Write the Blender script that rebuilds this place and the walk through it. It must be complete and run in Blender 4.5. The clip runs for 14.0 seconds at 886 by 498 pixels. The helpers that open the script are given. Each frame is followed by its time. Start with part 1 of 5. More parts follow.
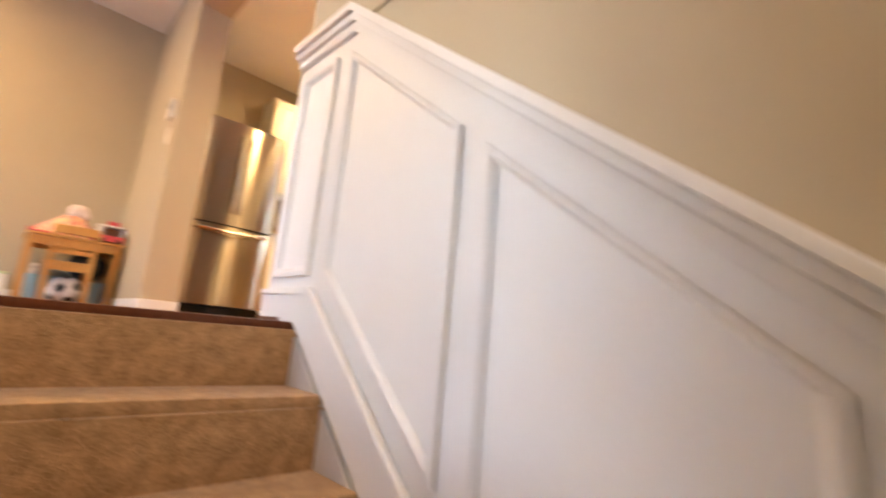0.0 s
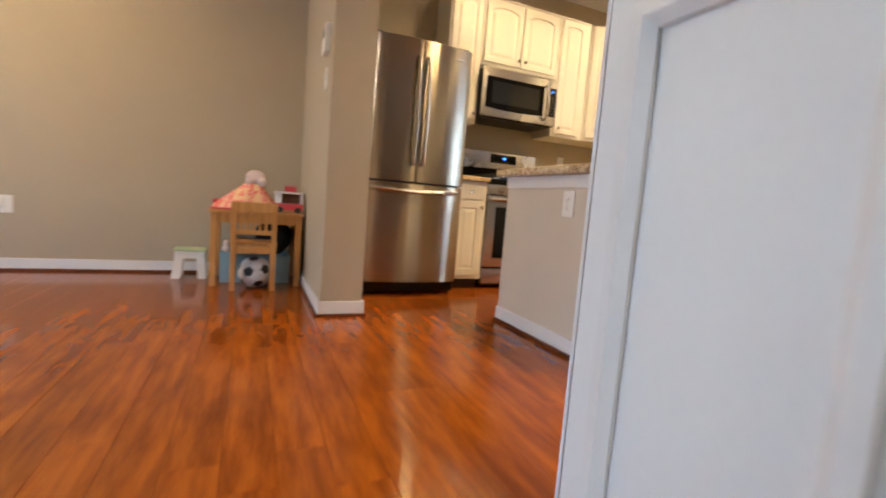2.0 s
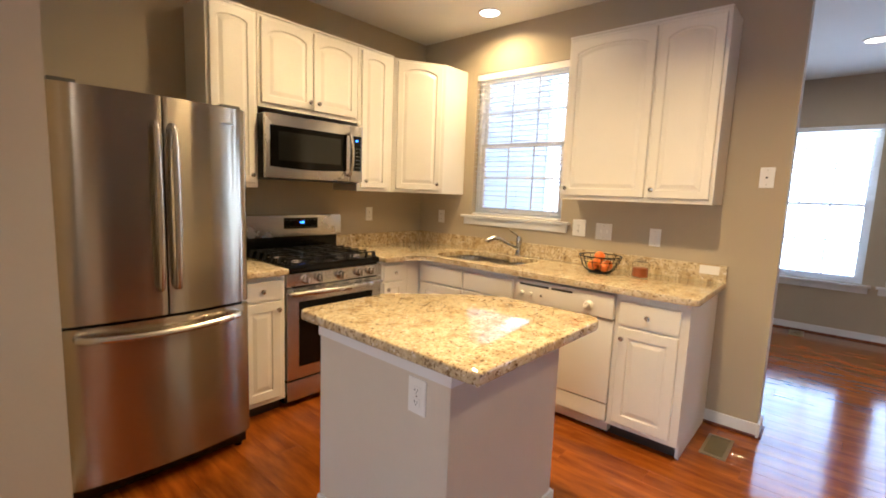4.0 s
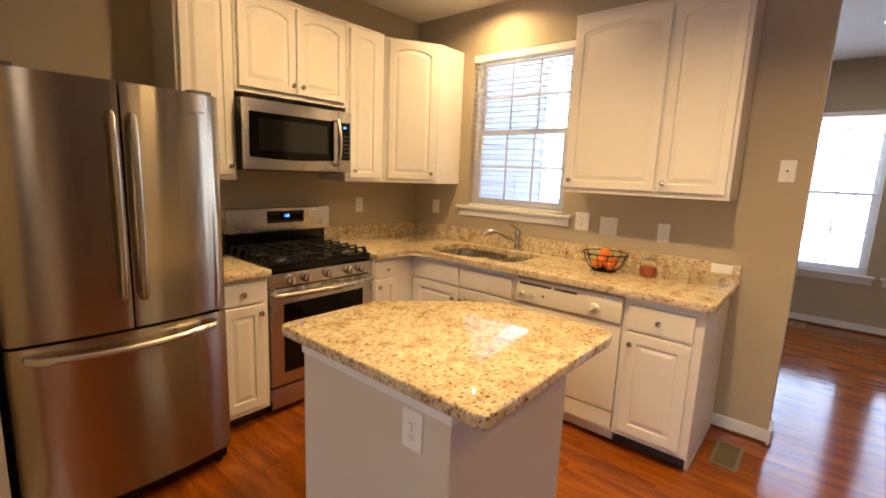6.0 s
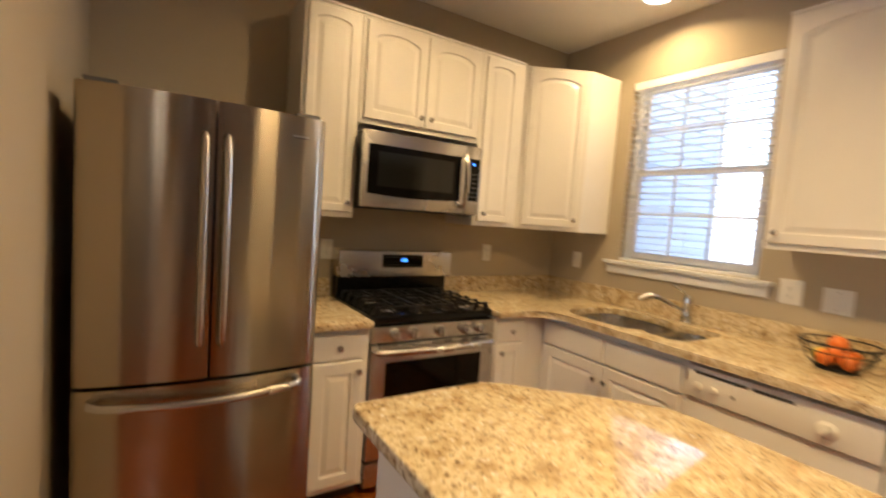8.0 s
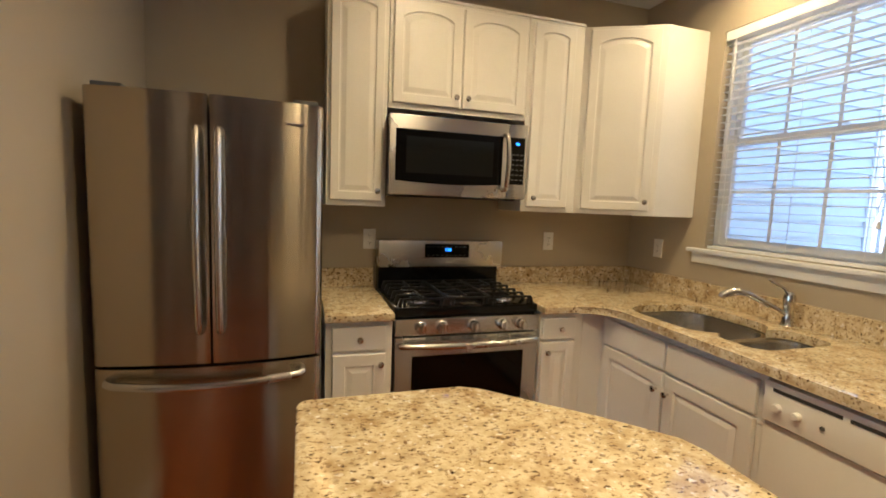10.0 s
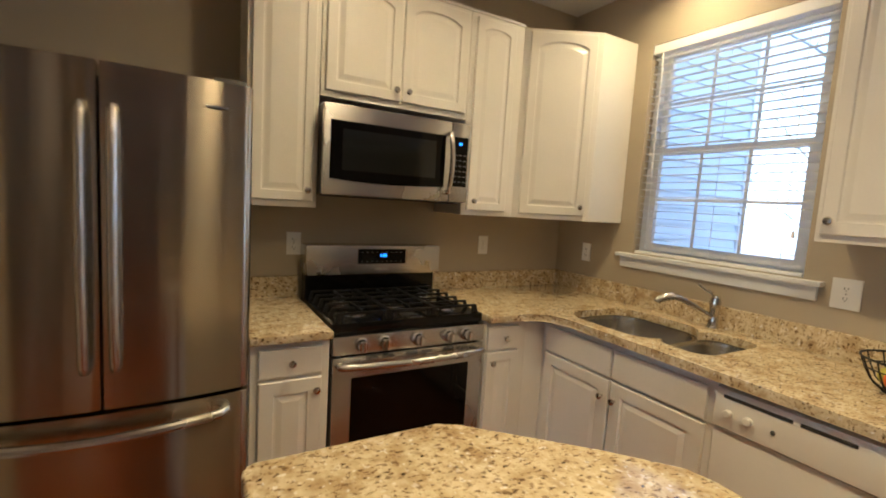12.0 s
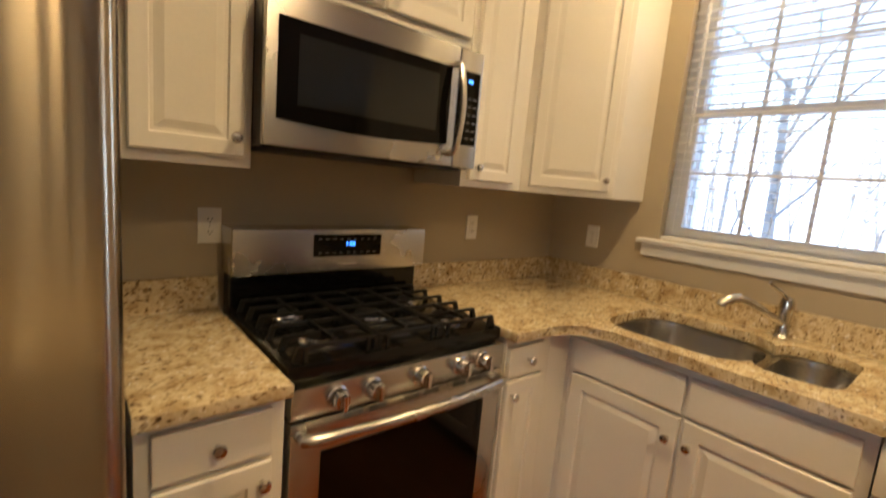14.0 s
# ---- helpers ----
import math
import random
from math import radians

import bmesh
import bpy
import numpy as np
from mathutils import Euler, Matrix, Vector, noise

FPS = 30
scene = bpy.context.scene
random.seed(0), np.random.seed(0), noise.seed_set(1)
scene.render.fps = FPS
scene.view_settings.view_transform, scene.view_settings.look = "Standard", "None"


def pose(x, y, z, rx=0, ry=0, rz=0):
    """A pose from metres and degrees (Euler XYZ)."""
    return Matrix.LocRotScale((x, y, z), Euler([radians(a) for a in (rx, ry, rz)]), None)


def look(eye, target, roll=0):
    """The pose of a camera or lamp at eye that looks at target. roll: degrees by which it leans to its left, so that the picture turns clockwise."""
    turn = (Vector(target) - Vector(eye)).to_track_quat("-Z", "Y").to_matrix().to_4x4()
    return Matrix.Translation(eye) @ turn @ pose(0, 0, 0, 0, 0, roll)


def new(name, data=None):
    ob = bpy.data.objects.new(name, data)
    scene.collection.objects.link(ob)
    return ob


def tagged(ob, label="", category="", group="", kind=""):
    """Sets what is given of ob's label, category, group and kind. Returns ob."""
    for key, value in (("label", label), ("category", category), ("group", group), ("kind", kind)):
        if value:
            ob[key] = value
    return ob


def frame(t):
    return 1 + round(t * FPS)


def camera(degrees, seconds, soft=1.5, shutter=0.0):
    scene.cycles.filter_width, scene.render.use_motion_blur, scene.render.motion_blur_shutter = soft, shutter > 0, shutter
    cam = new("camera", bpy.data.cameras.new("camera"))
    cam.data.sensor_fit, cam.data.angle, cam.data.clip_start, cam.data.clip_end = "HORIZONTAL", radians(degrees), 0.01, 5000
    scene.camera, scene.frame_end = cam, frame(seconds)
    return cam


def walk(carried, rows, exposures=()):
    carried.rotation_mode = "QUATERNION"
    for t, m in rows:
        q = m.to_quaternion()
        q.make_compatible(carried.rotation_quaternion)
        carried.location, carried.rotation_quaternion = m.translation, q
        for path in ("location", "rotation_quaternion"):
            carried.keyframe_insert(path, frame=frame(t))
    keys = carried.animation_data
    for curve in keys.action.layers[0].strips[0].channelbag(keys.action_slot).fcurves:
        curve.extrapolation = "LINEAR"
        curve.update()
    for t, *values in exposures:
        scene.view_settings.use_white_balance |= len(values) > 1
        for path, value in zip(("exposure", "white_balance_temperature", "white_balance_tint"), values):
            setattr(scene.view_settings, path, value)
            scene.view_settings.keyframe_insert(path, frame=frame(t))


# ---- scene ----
EXPO = [(0.0, 4.2, 7300, 20), (0.5, 3.7, 6600, 14), (1.0, 3.35, 5800, 11), (1.5, 3.3, 5800, 11), (3.0, 3.2, 5950, 12), (4.0, 3.05, 5700, 13), (6.5, 2.75, 6600, 18), (8.0, 2.68, 6050, 15), (11.0, 2.42, 5200, 9), (13.0, 2.3, 5350, 10), (14.0, 2.4, 6000, 13)]
cam = camera(88.8, 14.0, soft=1.8, shutter=0.5)
PATH = [
    (0, (1.937, 1.75, -0.009), (3.292, 3.169, 0.379), 4.9),
    (0.2, (1.976, 1.86, 0.037), (3.097, 3.472, 0.42), 6.0),
    (0.4, (2.053, 2.002, 0.079), (2.914, 3.774, 0.421), 6.4),
    (0.5, (2.135, 2.063, 0.091), (2.851, 3.903, 0.405), 7.5),
    (0.7, (2.135, 2.231, 0.171), (2.622, 4.157, 0.399), 6.1),
    (0.9, (2.17, 2.349, 0.212), (2.47, 4.318, 0.388), 4.4),
    (1, (2.151, 2.372, 0.228), (2.418, 4.347, 0.393), 6.2),
    (1.1, (2.17, 2.449, 0.28), (2.364, 4.436, 0.392), 4.9),
    (1.5, (2.182, 2.671, 0.431), (2.628, 4.621, 0.419), 5.4),
    (2, (2.24, 2.886, 0.672), (3.032, 4.712, 0.477), 4.5),
    (2.5, (2.267, 3.099, 0.847), (3.289, 4.804, 0.633), 4.6),
    (3, (2.36, 3.251, 1.049), (3.575, 4.819, 0.791), 3.3),
    (3.5, (2.500, 3.477, 1.262), (3.843, 4.938, 1.004), 3.0),
    (4, (2.609, 3.662, 1.405), (4.1, 4.971, 1.156), 2.2),
    (6.5, (2.794, 3.841, 1.477), (4.296, 5.118, 1.138), 2.3),
    (7, (2.857, 3.91, 1.434), (4.321, 5.234, 1.112), 2.7),
    (7.5, (2.945, 4.065, 1.421), (4.3, 5.511, 1.155), 3.7),
    (8, (3.137, 4.165, 1.432), (4.2, 5.853, 1.289), 4.1),
    (8.2, (3.218, 4.215, 1.448), (4.141, 5.990, 1.344), 4.0),
    (10.3, (3.610, 4.100, 1.432), (4.207, 6.004, 1.208), 2.3),
    (10.5, (3.608, 4.084, 1.438), (4.294, 5.955, 1.219), 2.4),
    (11, (3.618, 4.068, 1.450), (4.402, 5.900, 1.274), 2.8),
    (11.5, (3.572, 4.184, 1.466), (4.441, 5.977, 1.302), 3.3),
    (12, (3.497, 4.376, 1.450), (4.483, 6.104, 1.246), 3.5),
    (12.5, (3.492, 4.679, 1.425), (4.616, 6.304, 1.116), 3.8),
    (13, (3.586, 4.911, 1.39), (4.721, 6.504, 0.974), 3.4),
    (13.5, (3.642, 5.077, 1.391), (4.805, 6.627, 0.889), 3.9),
    (14, (3.616, 5.166, 1.397), (4.895, 6.676, 1.109), 5.0),
]
walk(cam, [(t, look(eye, target, roll)) for t, eye, target, roll in PATH], exposures=EXPO)

# ---- world and light ----
world = bpy.data.worlds.new("sky")
scene.world = world
world.use_nodes = True
wn = world.node_tree.nodes
sky = wn.new("ShaderNodeTexSky")
sky.sky_type, sky.sun_disc = "NISHITA", False
sky.sun_elevation, sky.sun_rotation = radians(40), radians(346)
sky.air_density, sky.dust_density = 1.2, 1.2
wn["Background"].inputs["Strength"].default_value = 0.15
world.node_tree.links.new(sky.outputs[0], wn["Background"].inputs["Color"])

sun = new("sun", bpy.data.lights.new("sun", "SUN"))
sun.data.energy, sun.data.angle, sun.data.color = 1.5, radians(25), (1.0, 0.97, 0.93)
sun.matrix_world = look((-10, 40, 35), (0, 0, 0))


def window_light(name, eye, target, w, h, watts, color):
    ob = new(name, bpy.data.lights.new(name, "AREA"))
    ob.data.shape, ob.data.size, ob.data.size_y = "RECTANGLE", w, h
    ob.data.energy, ob.data.color = watts, color
    ob.matrix_world = look(eye, target)
    return ob


DAY = (0.52, 0.74, 1.0)
WARM = (1.0, 0.69, 0.30)
SOFT = (1.0, 0.86, 0.70)
window_light("front_window_light", (-1.86, 3.9, 1.30), (0, 3.9, 1.25), 3.0, 1.4, 3.0, DAY)
for wy, ww, watts in ((3.925, 0.96, 3.4), (2.93, 0.64, 2.2), (0.0, 1.18, 4.2)):
    window_light("breakfast_window_light", (9.27, wy, 1.44), (7.0, wy, 1.2), ww, 1.64, watts, (0.62, 0.80, 1.0))


def downlight(name, x, y, watts, color=WARM, spread=172):
    ob = new(name, bpy.data.lights.new(name, "AREA"))
    ob.data.shape, ob.data.size, ob.data.spread = "DISK", 0.11, radians(spread)
    ob.data.energy, ob.data.color = watts, color
    ob.matrix_world = pose(x, y, CEIL - 0.004)
    return ob


CEIL = 2.78
# the hall one is an unseen fill light, added to brighten the island's south face
LAMPS = [("sink_lamp", 5.55, 5.86, 1.9, 150), ("island_lamp", 4.20, 4.26, 4.5, 140), ("hall_fill", 4.46, 2.75, 2.2, 150), ("range_lamp", 4.30, 5.62, 3.3, 160), ("stair_lamp", 2.2, 1.3, 2.5, 172), ("play_lamp", 0.6, 5.6, 5.0, 172)]
for lamp_name, lx, ly, watts, spread in LAMPS:
    downlight(lamp_name, lx, ly, watts, SOFT if lamp_name == "stair_lamp" else WARM, spread)
downlight("breakfast_lamp", 7.85, 3.62, 1.2, (1, 0.85, 0.65))


# ---- materials ----
def nodes_of(name):
    m = bpy.data.materials.new(name)
    m.use_nodes = True
    return m, m.node_tree.nodes, m.node_tree.links, m.node_tree.nodes["Principled BSDF"]


def coords(n, l, scale=(1, 1, 1)):
    tc, mp = n.new("ShaderNodeTexCoord"), n.new("ShaderNodeMapping")
    mp.inputs["Scale"].default_value = scale
    l.new(tc.outputs["Object"], mp.inputs["Vector"])
    return mp.outputs[0]


def noise_tex(n, l, vec, scale, detail=4, rough=0.55):
    t = n.new("ShaderNodeTexNoise")
    t.inputs["Scale"].default_value, t.inputs["Detail"].default_value, t.inputs["Roughness"].default_value = scale, detail, rough
    l.new(vec, t.inputs["Vector"])
    return t.outputs["Fac"]


def ramp(n, l, fac, stops):
    r = n.new("ShaderNodeValToRGB")
    e = r.color_ramp.elements
    while len(e) < len(stops):
        e.new(0.5)
    for k, (p, c) in enumerate(stops):
        e[k].position, e[k].color = p, (*c, 1) if len(c) == 3 else c
    l.new(fac, r.inputs["Fac"])
    return r.outputs["Color"]


def mixed(n, l, fac, a, b, mode="MIX"):
    m = n.new("ShaderNodeMix")
    m.data_type, m.blend_type = "RGBA", mode
    for sock, v in ((m.inputs[0], fac), (m.inputs[6], a), (m.inputs[7], b)):
        if isinstance(v, (int, float)):
            sock.default_value = v
        elif isinstance(v, tuple):
            sock.default_value = (*v, 1)
        else:
            l.new(v, sock)
    return m.outputs[2]


def bumped(n, l, bs, height, strength, dist=0.002):
    b = n.new("ShaderNodeBump")
    b.inputs["Strength"].default_value, b.inputs["Distance"].default_value = strength, dist
    l.new(height, b.inputs["Height"])
    l.new(b.outputs[0], bs.inputs["Normal"])


def plain(name, color, rough=0.5, metal=0.0, grain=60, vary=0.12, bump=0.1, blotch=2.5, coat=0.0):
    """A painted, plastic or metal surface with grain and faint blotches."""
    m, n, l, bs = nodes_of(name)
    v = coords(n, l)
    fine, big = noise_tex(n, l, v, grain), noise_tex(n, l, v, blotch, 3)
    dark = tuple(c * (1 - vary) for c in color)
    lite = tuple(min(1, c * (1 + vary * 0.6)) for c in color)
    c1 = ramp(n, l, big, [(0.3, dark), (0.7, lite)])
    l.new(mixed(n, l, 0.25, c1, ramp(n, l, fine, [(0.35, dark), (0.65, lite)])), bs.inputs["Base Color"])
    l.new(ramp(n, l, big, [(0.3, (rough * 0.88,) * 3), (0.75, (min(1, rough * 1.12),) * 3)]), bs.inputs["Roughness"])
    bs.inputs["Metallic"].default_value = metal
    bs.inputs["Coat Weight"].default_value = coat
    bumped(n, l, bs, fine, bump, 0.001)
    return m


def granite(name):
    m, n, l, bs = nodes_of(name)
    v = coords(n, l)
    base = ramp(n, l, noise_tex(n, l, v, 26, 5, 0.6), [(0.30, (0.20, 0.11, 0.05)), (0.42, (0.44, 0.31, 0.155)), (0.54, (0.58, 0.47, 0.29)), (0.70, (0.72, 0.64, 0.48))])
    vo = n.new("ShaderNodeTexVoronoi")
    vo.inputs["Scale"].default_value = 95
    l.new(v, vo.inputs["Vector"])
    chip = ramp(n, l, vo.outputs["Color"], [(0.0, (0.03, 0.025, 0.02)), (0.12, (0.16, 0.10, 0.06)), (0.2, (0.60, 0.49, 0.31)), (0.85, (0.71, 0.62, 0.42)), (0.95, (0.86, 0.83, 0.76))])
    c = mixed(n, l, 0.58, base, chip)
    fl = n.new("ShaderNodeMapping")
    fl.inputs["Rotation"].default_value, fl.inputs["Scale"].default_value = (0, 0, 0.9), (1.0, 2.3, 1.6)
    l.new(v, fl.inputs["Vector"])
    spots = ramp(n, l, noise_tex(n, l, fl.outputs[0], 54, 4, 0.62), [(0.345, (0.055, 0.038, 0.024)), (0.395, (0.42, 0.28, 0.15)), (0.43, (1, 1, 1))])
    c = mixed(n, l, 0.95, c, spots, "MULTIPLY")
    c = mixed(n, l, 0.7, c, ramp(n, l, noise_tex(n, l, v, 15, 3, 0.6), [(0.34, (0.62, 0.52, 0.38)), (0.50, (1, 1, 1))]), "MULTIPLY")
    pale = ramp(n, l, noise_tex(n, l, v, 60, 2), [(0.66, (0, 0, 0)), (0.72, (1, 1, 1))])
    c = mixed(n, l, pale, c, (0.80, 0.76, 0.68))
    l.new(c, bs.inputs["Base Color"])
    bs.inputs["Roughness"].default_value = 0.035
    return m


def plank_wood(name):
    m, n, l, bs = nodes_of(name)
    tc, oi, mp = n.new("ShaderNodeTexCoord"), n.new("ShaderNodeObjectInfo"), n.new("ShaderNodeMapping")
    geo = n.new("ShaderNodeNewGeometry")
    add = n.new("ShaderNodeMath")
    add.operation = "ADD"
    l.new(oi.outputs["Random"], add.inputs[0])
    l.new(geo.outputs["Random Per Island"], add.inputs[1])
    sh = n.new("ShaderNodeCombineXYZ")
    mul = n.new("ShaderNodeMath")
    mul.operation = "MULTIPLY"
    mul.inputs[1].default_value = 37.0
    l.new(add.outputs[0], mul.inputs[0])
    l.new(mul.outputs[0], sh.inputs[0])
    l.new(mul.outputs[0], sh.inputs[1])
    l.new(geo.outputs["Position"], mp.inputs["Vector"])
    l.new(sh.outputs[0], mp.inputs["Location"])
    mp.inputs["Scale"].default_value = (9.0, 1.3, 1)
    v = mp.outputs[0]
    grain = noise_tex(n, l, v, 2.2, 8, 0.62)
    wide = noise_tex(n, l, v, 1.1, 4)
    c = ramp(n, l, grain, [(0.28, (0.11, 0.022, 0.0016)), (0.44, (0.21, 0.047, 0.0034)), (0.58, (0.30, 0.076, 0.0050)), (0.78, (0.40, 0.116, 0.0080))])
    c = mixed(n, l, 0.45, c, ramp(n, l, wide, [(0.32, (0.13, 0.027, 0.0020)), (0.66, (0.36, 0.098, 0.0070))]))
    tone = ramp(n, l, add.outputs[0], [(0.0, (0.80, 0.78, 0.76)), (1.0, (1.0, 1.0, 1.0))])
    l.new(mixed(n, l, 0.7, c, tone, "MULTIPLY"), bs.inputs["Base Color"])
    l.new(ramp(n, l, grain, [(0.2, (0.10,) * 3), (0.8, (0.15,) * 3)]), bs.inputs["Roughness"])
    bs.inputs["Specular IOR Level"].default_value = 0.42
    bumped(n, l, bs, grain, 0.006, 0.001)
    return m


def steel(name, rough=0.27, tone=(0.60, 0.585, 0.56), stretch=0.7):
    m, n, l, bs = nodes_of(name)
    v = coords(n, l, (0.6, 0.6, 420))
    brush = noise_tex(n, l, v, 3, 4, 0.6)
    l.new(ramp(n, l, brush, [(0.3, tuple(c * 0.96 for c in tone)), (0.7, tone)]), bs.inputs["Base Color"])
    l.new(ramp(n, l, noise_tex(n, l, coords(n, l), 3), [(0.3, (rough * 0.97,) * 3), (0.7, (rough * 1.03,) * 3)]), bs.inputs["Roughness"])
    bs.inputs["Metallic"].default_value = 1.0
    tg = n.new("ShaderNodeTangent")
    tg.direction_type, tg.axis = "RADIAL", "Z"
    l.new(tg.outputs[0], bs.inputs["Tangent"])
    bs.inputs["Anisotropic"].default_value = stretch
    bs.inputs["Anisotropic Rotation"].default_value = 0.25
    return m


def carpet_mat(name, a, b):
    m, n, l, bs = nodes_of(name)
    v = coords(n, l)
    tuft = noise_tex(n, l, v, 130, 3, 0.75)
    patch = noise_tex(n, l, v, 26, 5, 0.65)
    c = mixed(n, l, 0.5, ramp(n, l, tuft, [(0.3, a), (0.7, b)]), ramp(n, l, patch, [(0.35, a), (0.65, b)]))
    l.new(c, bs.inputs["Base Color"])
    bs.inputs["Roughness"].default_value = 1.0
    bs.inputs["Sheen Weight"].default_value = 0.3
    bumped(n, l, bs, tuft, 0.8, 0.004)
    return m


def glowing(name, color, power):
    m, n, l, bs = nodes_of(name)
    bs.inputs["Base Color"].default_value = (*color, 1)
    bs.inputs["Emission Color"].default_value = (*color, 1)
    bs.inputs["Emission Strength"].default_value = power
    return m


def clear_glass(name, tint=(1, 1, 1), rough=0.0):
    m, n, l, bs = nodes_of(name)
    bs.inputs["Base Color"].default_value = (*tint, 1)
    bs.inputs["Roughness"].default_value = rough
    bs.inputs["Transmission Weight"].default_value = 1.0
    bs.inputs["IOR"].default_value = 1.05 if rough == 0 and tint == (1, 1, 1) else 1.4
    return m


def checked(name, colors, size):
    """A printed cloth of squares in three colours."""
    m, n, l, bs = nodes_of(name)
    v = coords(n, l)
    ch = n.new("ShaderNodeTexChecker")
    ch.inputs["Scale"].default_value = size
    l.new(v, ch.inputs["Vector"])
    ch.inputs["Color1"].default_value, ch.inputs["Color2"].default_value = (*colors[0], 1), (*colors[1], 1)
    c = mixed(n, l, ramp(n, l, noise_tex(n, l, v, 22, 2), [(0.5, (0, 0, 0)), (0.56, (1, 1, 1))]), ch.outputs[0], colors[2])
    l.new(c, bs.inputs["Base Color"])
    bs.inputs["Roughness"].default_value = 0.9
    bumped(n, l, bs, noise_tex(n, l, v, 40), 0.4, 0.004)
    return m


def toy_wood(name, a, b):
    m, n, l, bs = nodes_of(name)
    g = noise_tex(n, l, coords(n, l, (30, 30, 3)), 1.5, 5)
    l.new(ramp(n, l, g, [(0.3, a), (0.7, b)]), bs.inputs["Base Color"])
    bs.inputs["Roughness"].default_value = 0.38
    bumped(n, l, bs, g, 0.08, 0.001)
    return m


PAINT = plain("beige_wall_paint", (0.43, 0.365, 0.265), 0.75, grain=260, vary=0.05, bump=0.25)
# wall beige lightened for the island; the nearer lamps' light is in the colour
ISLANDLIT = plain("lamplit_island_beige", (0.60, 0.54, 0.45), 0.7, grain=260, vary=0.05, bump=0.25)
CEILPAINT = plain("ceiling_paint", (0.74, 0.72, 0.68), 0.85, grain=200, vary=0.04, bump=0.25)
TRIM = plain("white_trim_paint", (0.71, 0.715, 0.72), 0.5, grain=90, vary=0.04, bump=0.06)
CAB = plain("white_cabinet_paint", (0.76, 0.73, 0.67), 0.33, grain=110, vary=0.05, bump=0.05)
APPL = plain("white_enamel", (0.78, 0.76, 0.72), 0.25, grain=90, vary=0.03, bump=0.02)
TOE = plain("dark_toe_kick", (0.05, 0.035, 0.025), 0.6, grain=80)
STONE = granite("speckled_granite")
OAK = plank_wood("reddish_laminate")
SUBFLOOR = plain("subfloor", (0.10, 0.04, 0.015), 0.8)
NOSING = toy_wood("stained_nosing", (0.075, 0.016, 0.003), (0.14, 0.034, 0.006))
STEEL = steel("brushed_stainless", 0.27, (0.55, 0.53, 0.50))
DOORSTEEL = steel("brushed_door_stainless", 0.21, (0.41, 0.35, 0.262), 0.97)
DARKSTEEL = plain("grey_side_panel", (0.10, 0.10, 0.10), 0.5, metal=0.3)
CHROME = plain("satin_nickel", (0.62, 0.60, 0.57), 0.18, metal=1.0, vary=0.04, bump=0.0)
BLACK = plain("black_enamel", (0.006, 0.006, 0.006), 0.14, grain=90, vary=0.2, bump=0.03)
IRON = plain("cast_iron", (0.008, 0.008, 0.008), 0.5, grain=220, vary=0.25, bump=0.3)
DARKGLASS = plain("dark_oven_glass", (0.004, 0.0035, 0.003), 0.06, vary=0.1, bump=0.0)
DARKGLASS.node_tree.nodes["Principled BSDF"].inputs["Specular IOR Level"].default_value = 0.15
SINKSTEEL = steel("sink_steel", 0.22, (0.55, 0.54, 0.52))
PLATE = plain("white_plastic", (0.80, 0.79, 0.76), 0.35, vary=0.03, bump=0.02)
SLOT = plain("dark_slot", (0.03, 0.03, 0.03), 0.6)
VINYL = plain("white_vinyl_frame", (0.78, 0.79, 0.80), 0.4, vary=0.03, bump=0.03)
BLIND = plain("white_blind_slat", (0.80, 0.80, 0.80), 0.5, vary=0.03, bump=0.03)
GLASS = clear_glass("window_glass")
SIDING = plain("pale_vinyl_siding", (0.60, 0.63, 0.66), 0.6, grain=40, vary=0.06, bump=0.15)
CARPET = carpet_mat("tan_carpet", (0.21, 0.110, 0.042), (0.58, 0.355, 0.175))
BLACKWOOD = plain("black_stained_wood", (0.005, 0.0035, 0.003), 0.36, grain=40, vary=0.3, bump=0.05)
for dull in (IRON, BLACK, BLACKWOOD):
    dull.node_tree.nodes["Principled BSDF"].inputs["Specular IOR Level"].default_value = 0.28
BLUE = glowing("blue_display", (0.05, 0.25, 1.0), 0.6)
LENS = glowing("lamp_lens", (1.0, 0.86, 0.66), 2.0)
PINE = toy_wood("honey_pine", (0.50, 0.23, 0.06), (0.68, 0.36, 0.11))


# ---- mesh helpers ----
def box(bm, x0, x1, y0, y1, z0, z1, bevel=0.0):
    vs = bmesh.ops.create_cube(bm, size=1.0, matrix=Matrix.LocRotScale(((x0 + x1) / 2, (y0 + y1) / 2, (z0 + z1) / 2), None, (abs(x1 - x0), abs(y1 - y0), abs(z1 - z0))))["verts"]
    if bevel:
        es = {e for v in vs for e in v.link_edges}
        bmesh.ops.bevel(bm, geom=list(es), offset=bevel, segments=2, affect="EDGES", profile=0.7)
    return bm


def boxes(*rows, bevel=0.0):
    bm = bmesh.new()
    for r in rows:
        box(bm, *r, bevel=bevel)
    return bm


def lathe(profile, seg=16, bm=None, m=Matrix()):
    """Turns a profile of (radius, height) about z."""
    bm = bm or bmesh.new()
    rings = [[bm.verts.new(m @ Vector((r * math.cos(2 * math.pi * k / seg), r * math.sin(2 * math.pi * k / seg), z))) for k in range(seg)] for r, z in profile]
    for a, b in zip(rings, rings[1:]):
        for k in range(seg):
            bm.faces.new((a[k], a[(k + 1) % seg], b[(k + 1) % seg], b[k]))
    bm.faces.new(rings[0][::-1])
    bm.faces.new(rings[-1])
    return bm


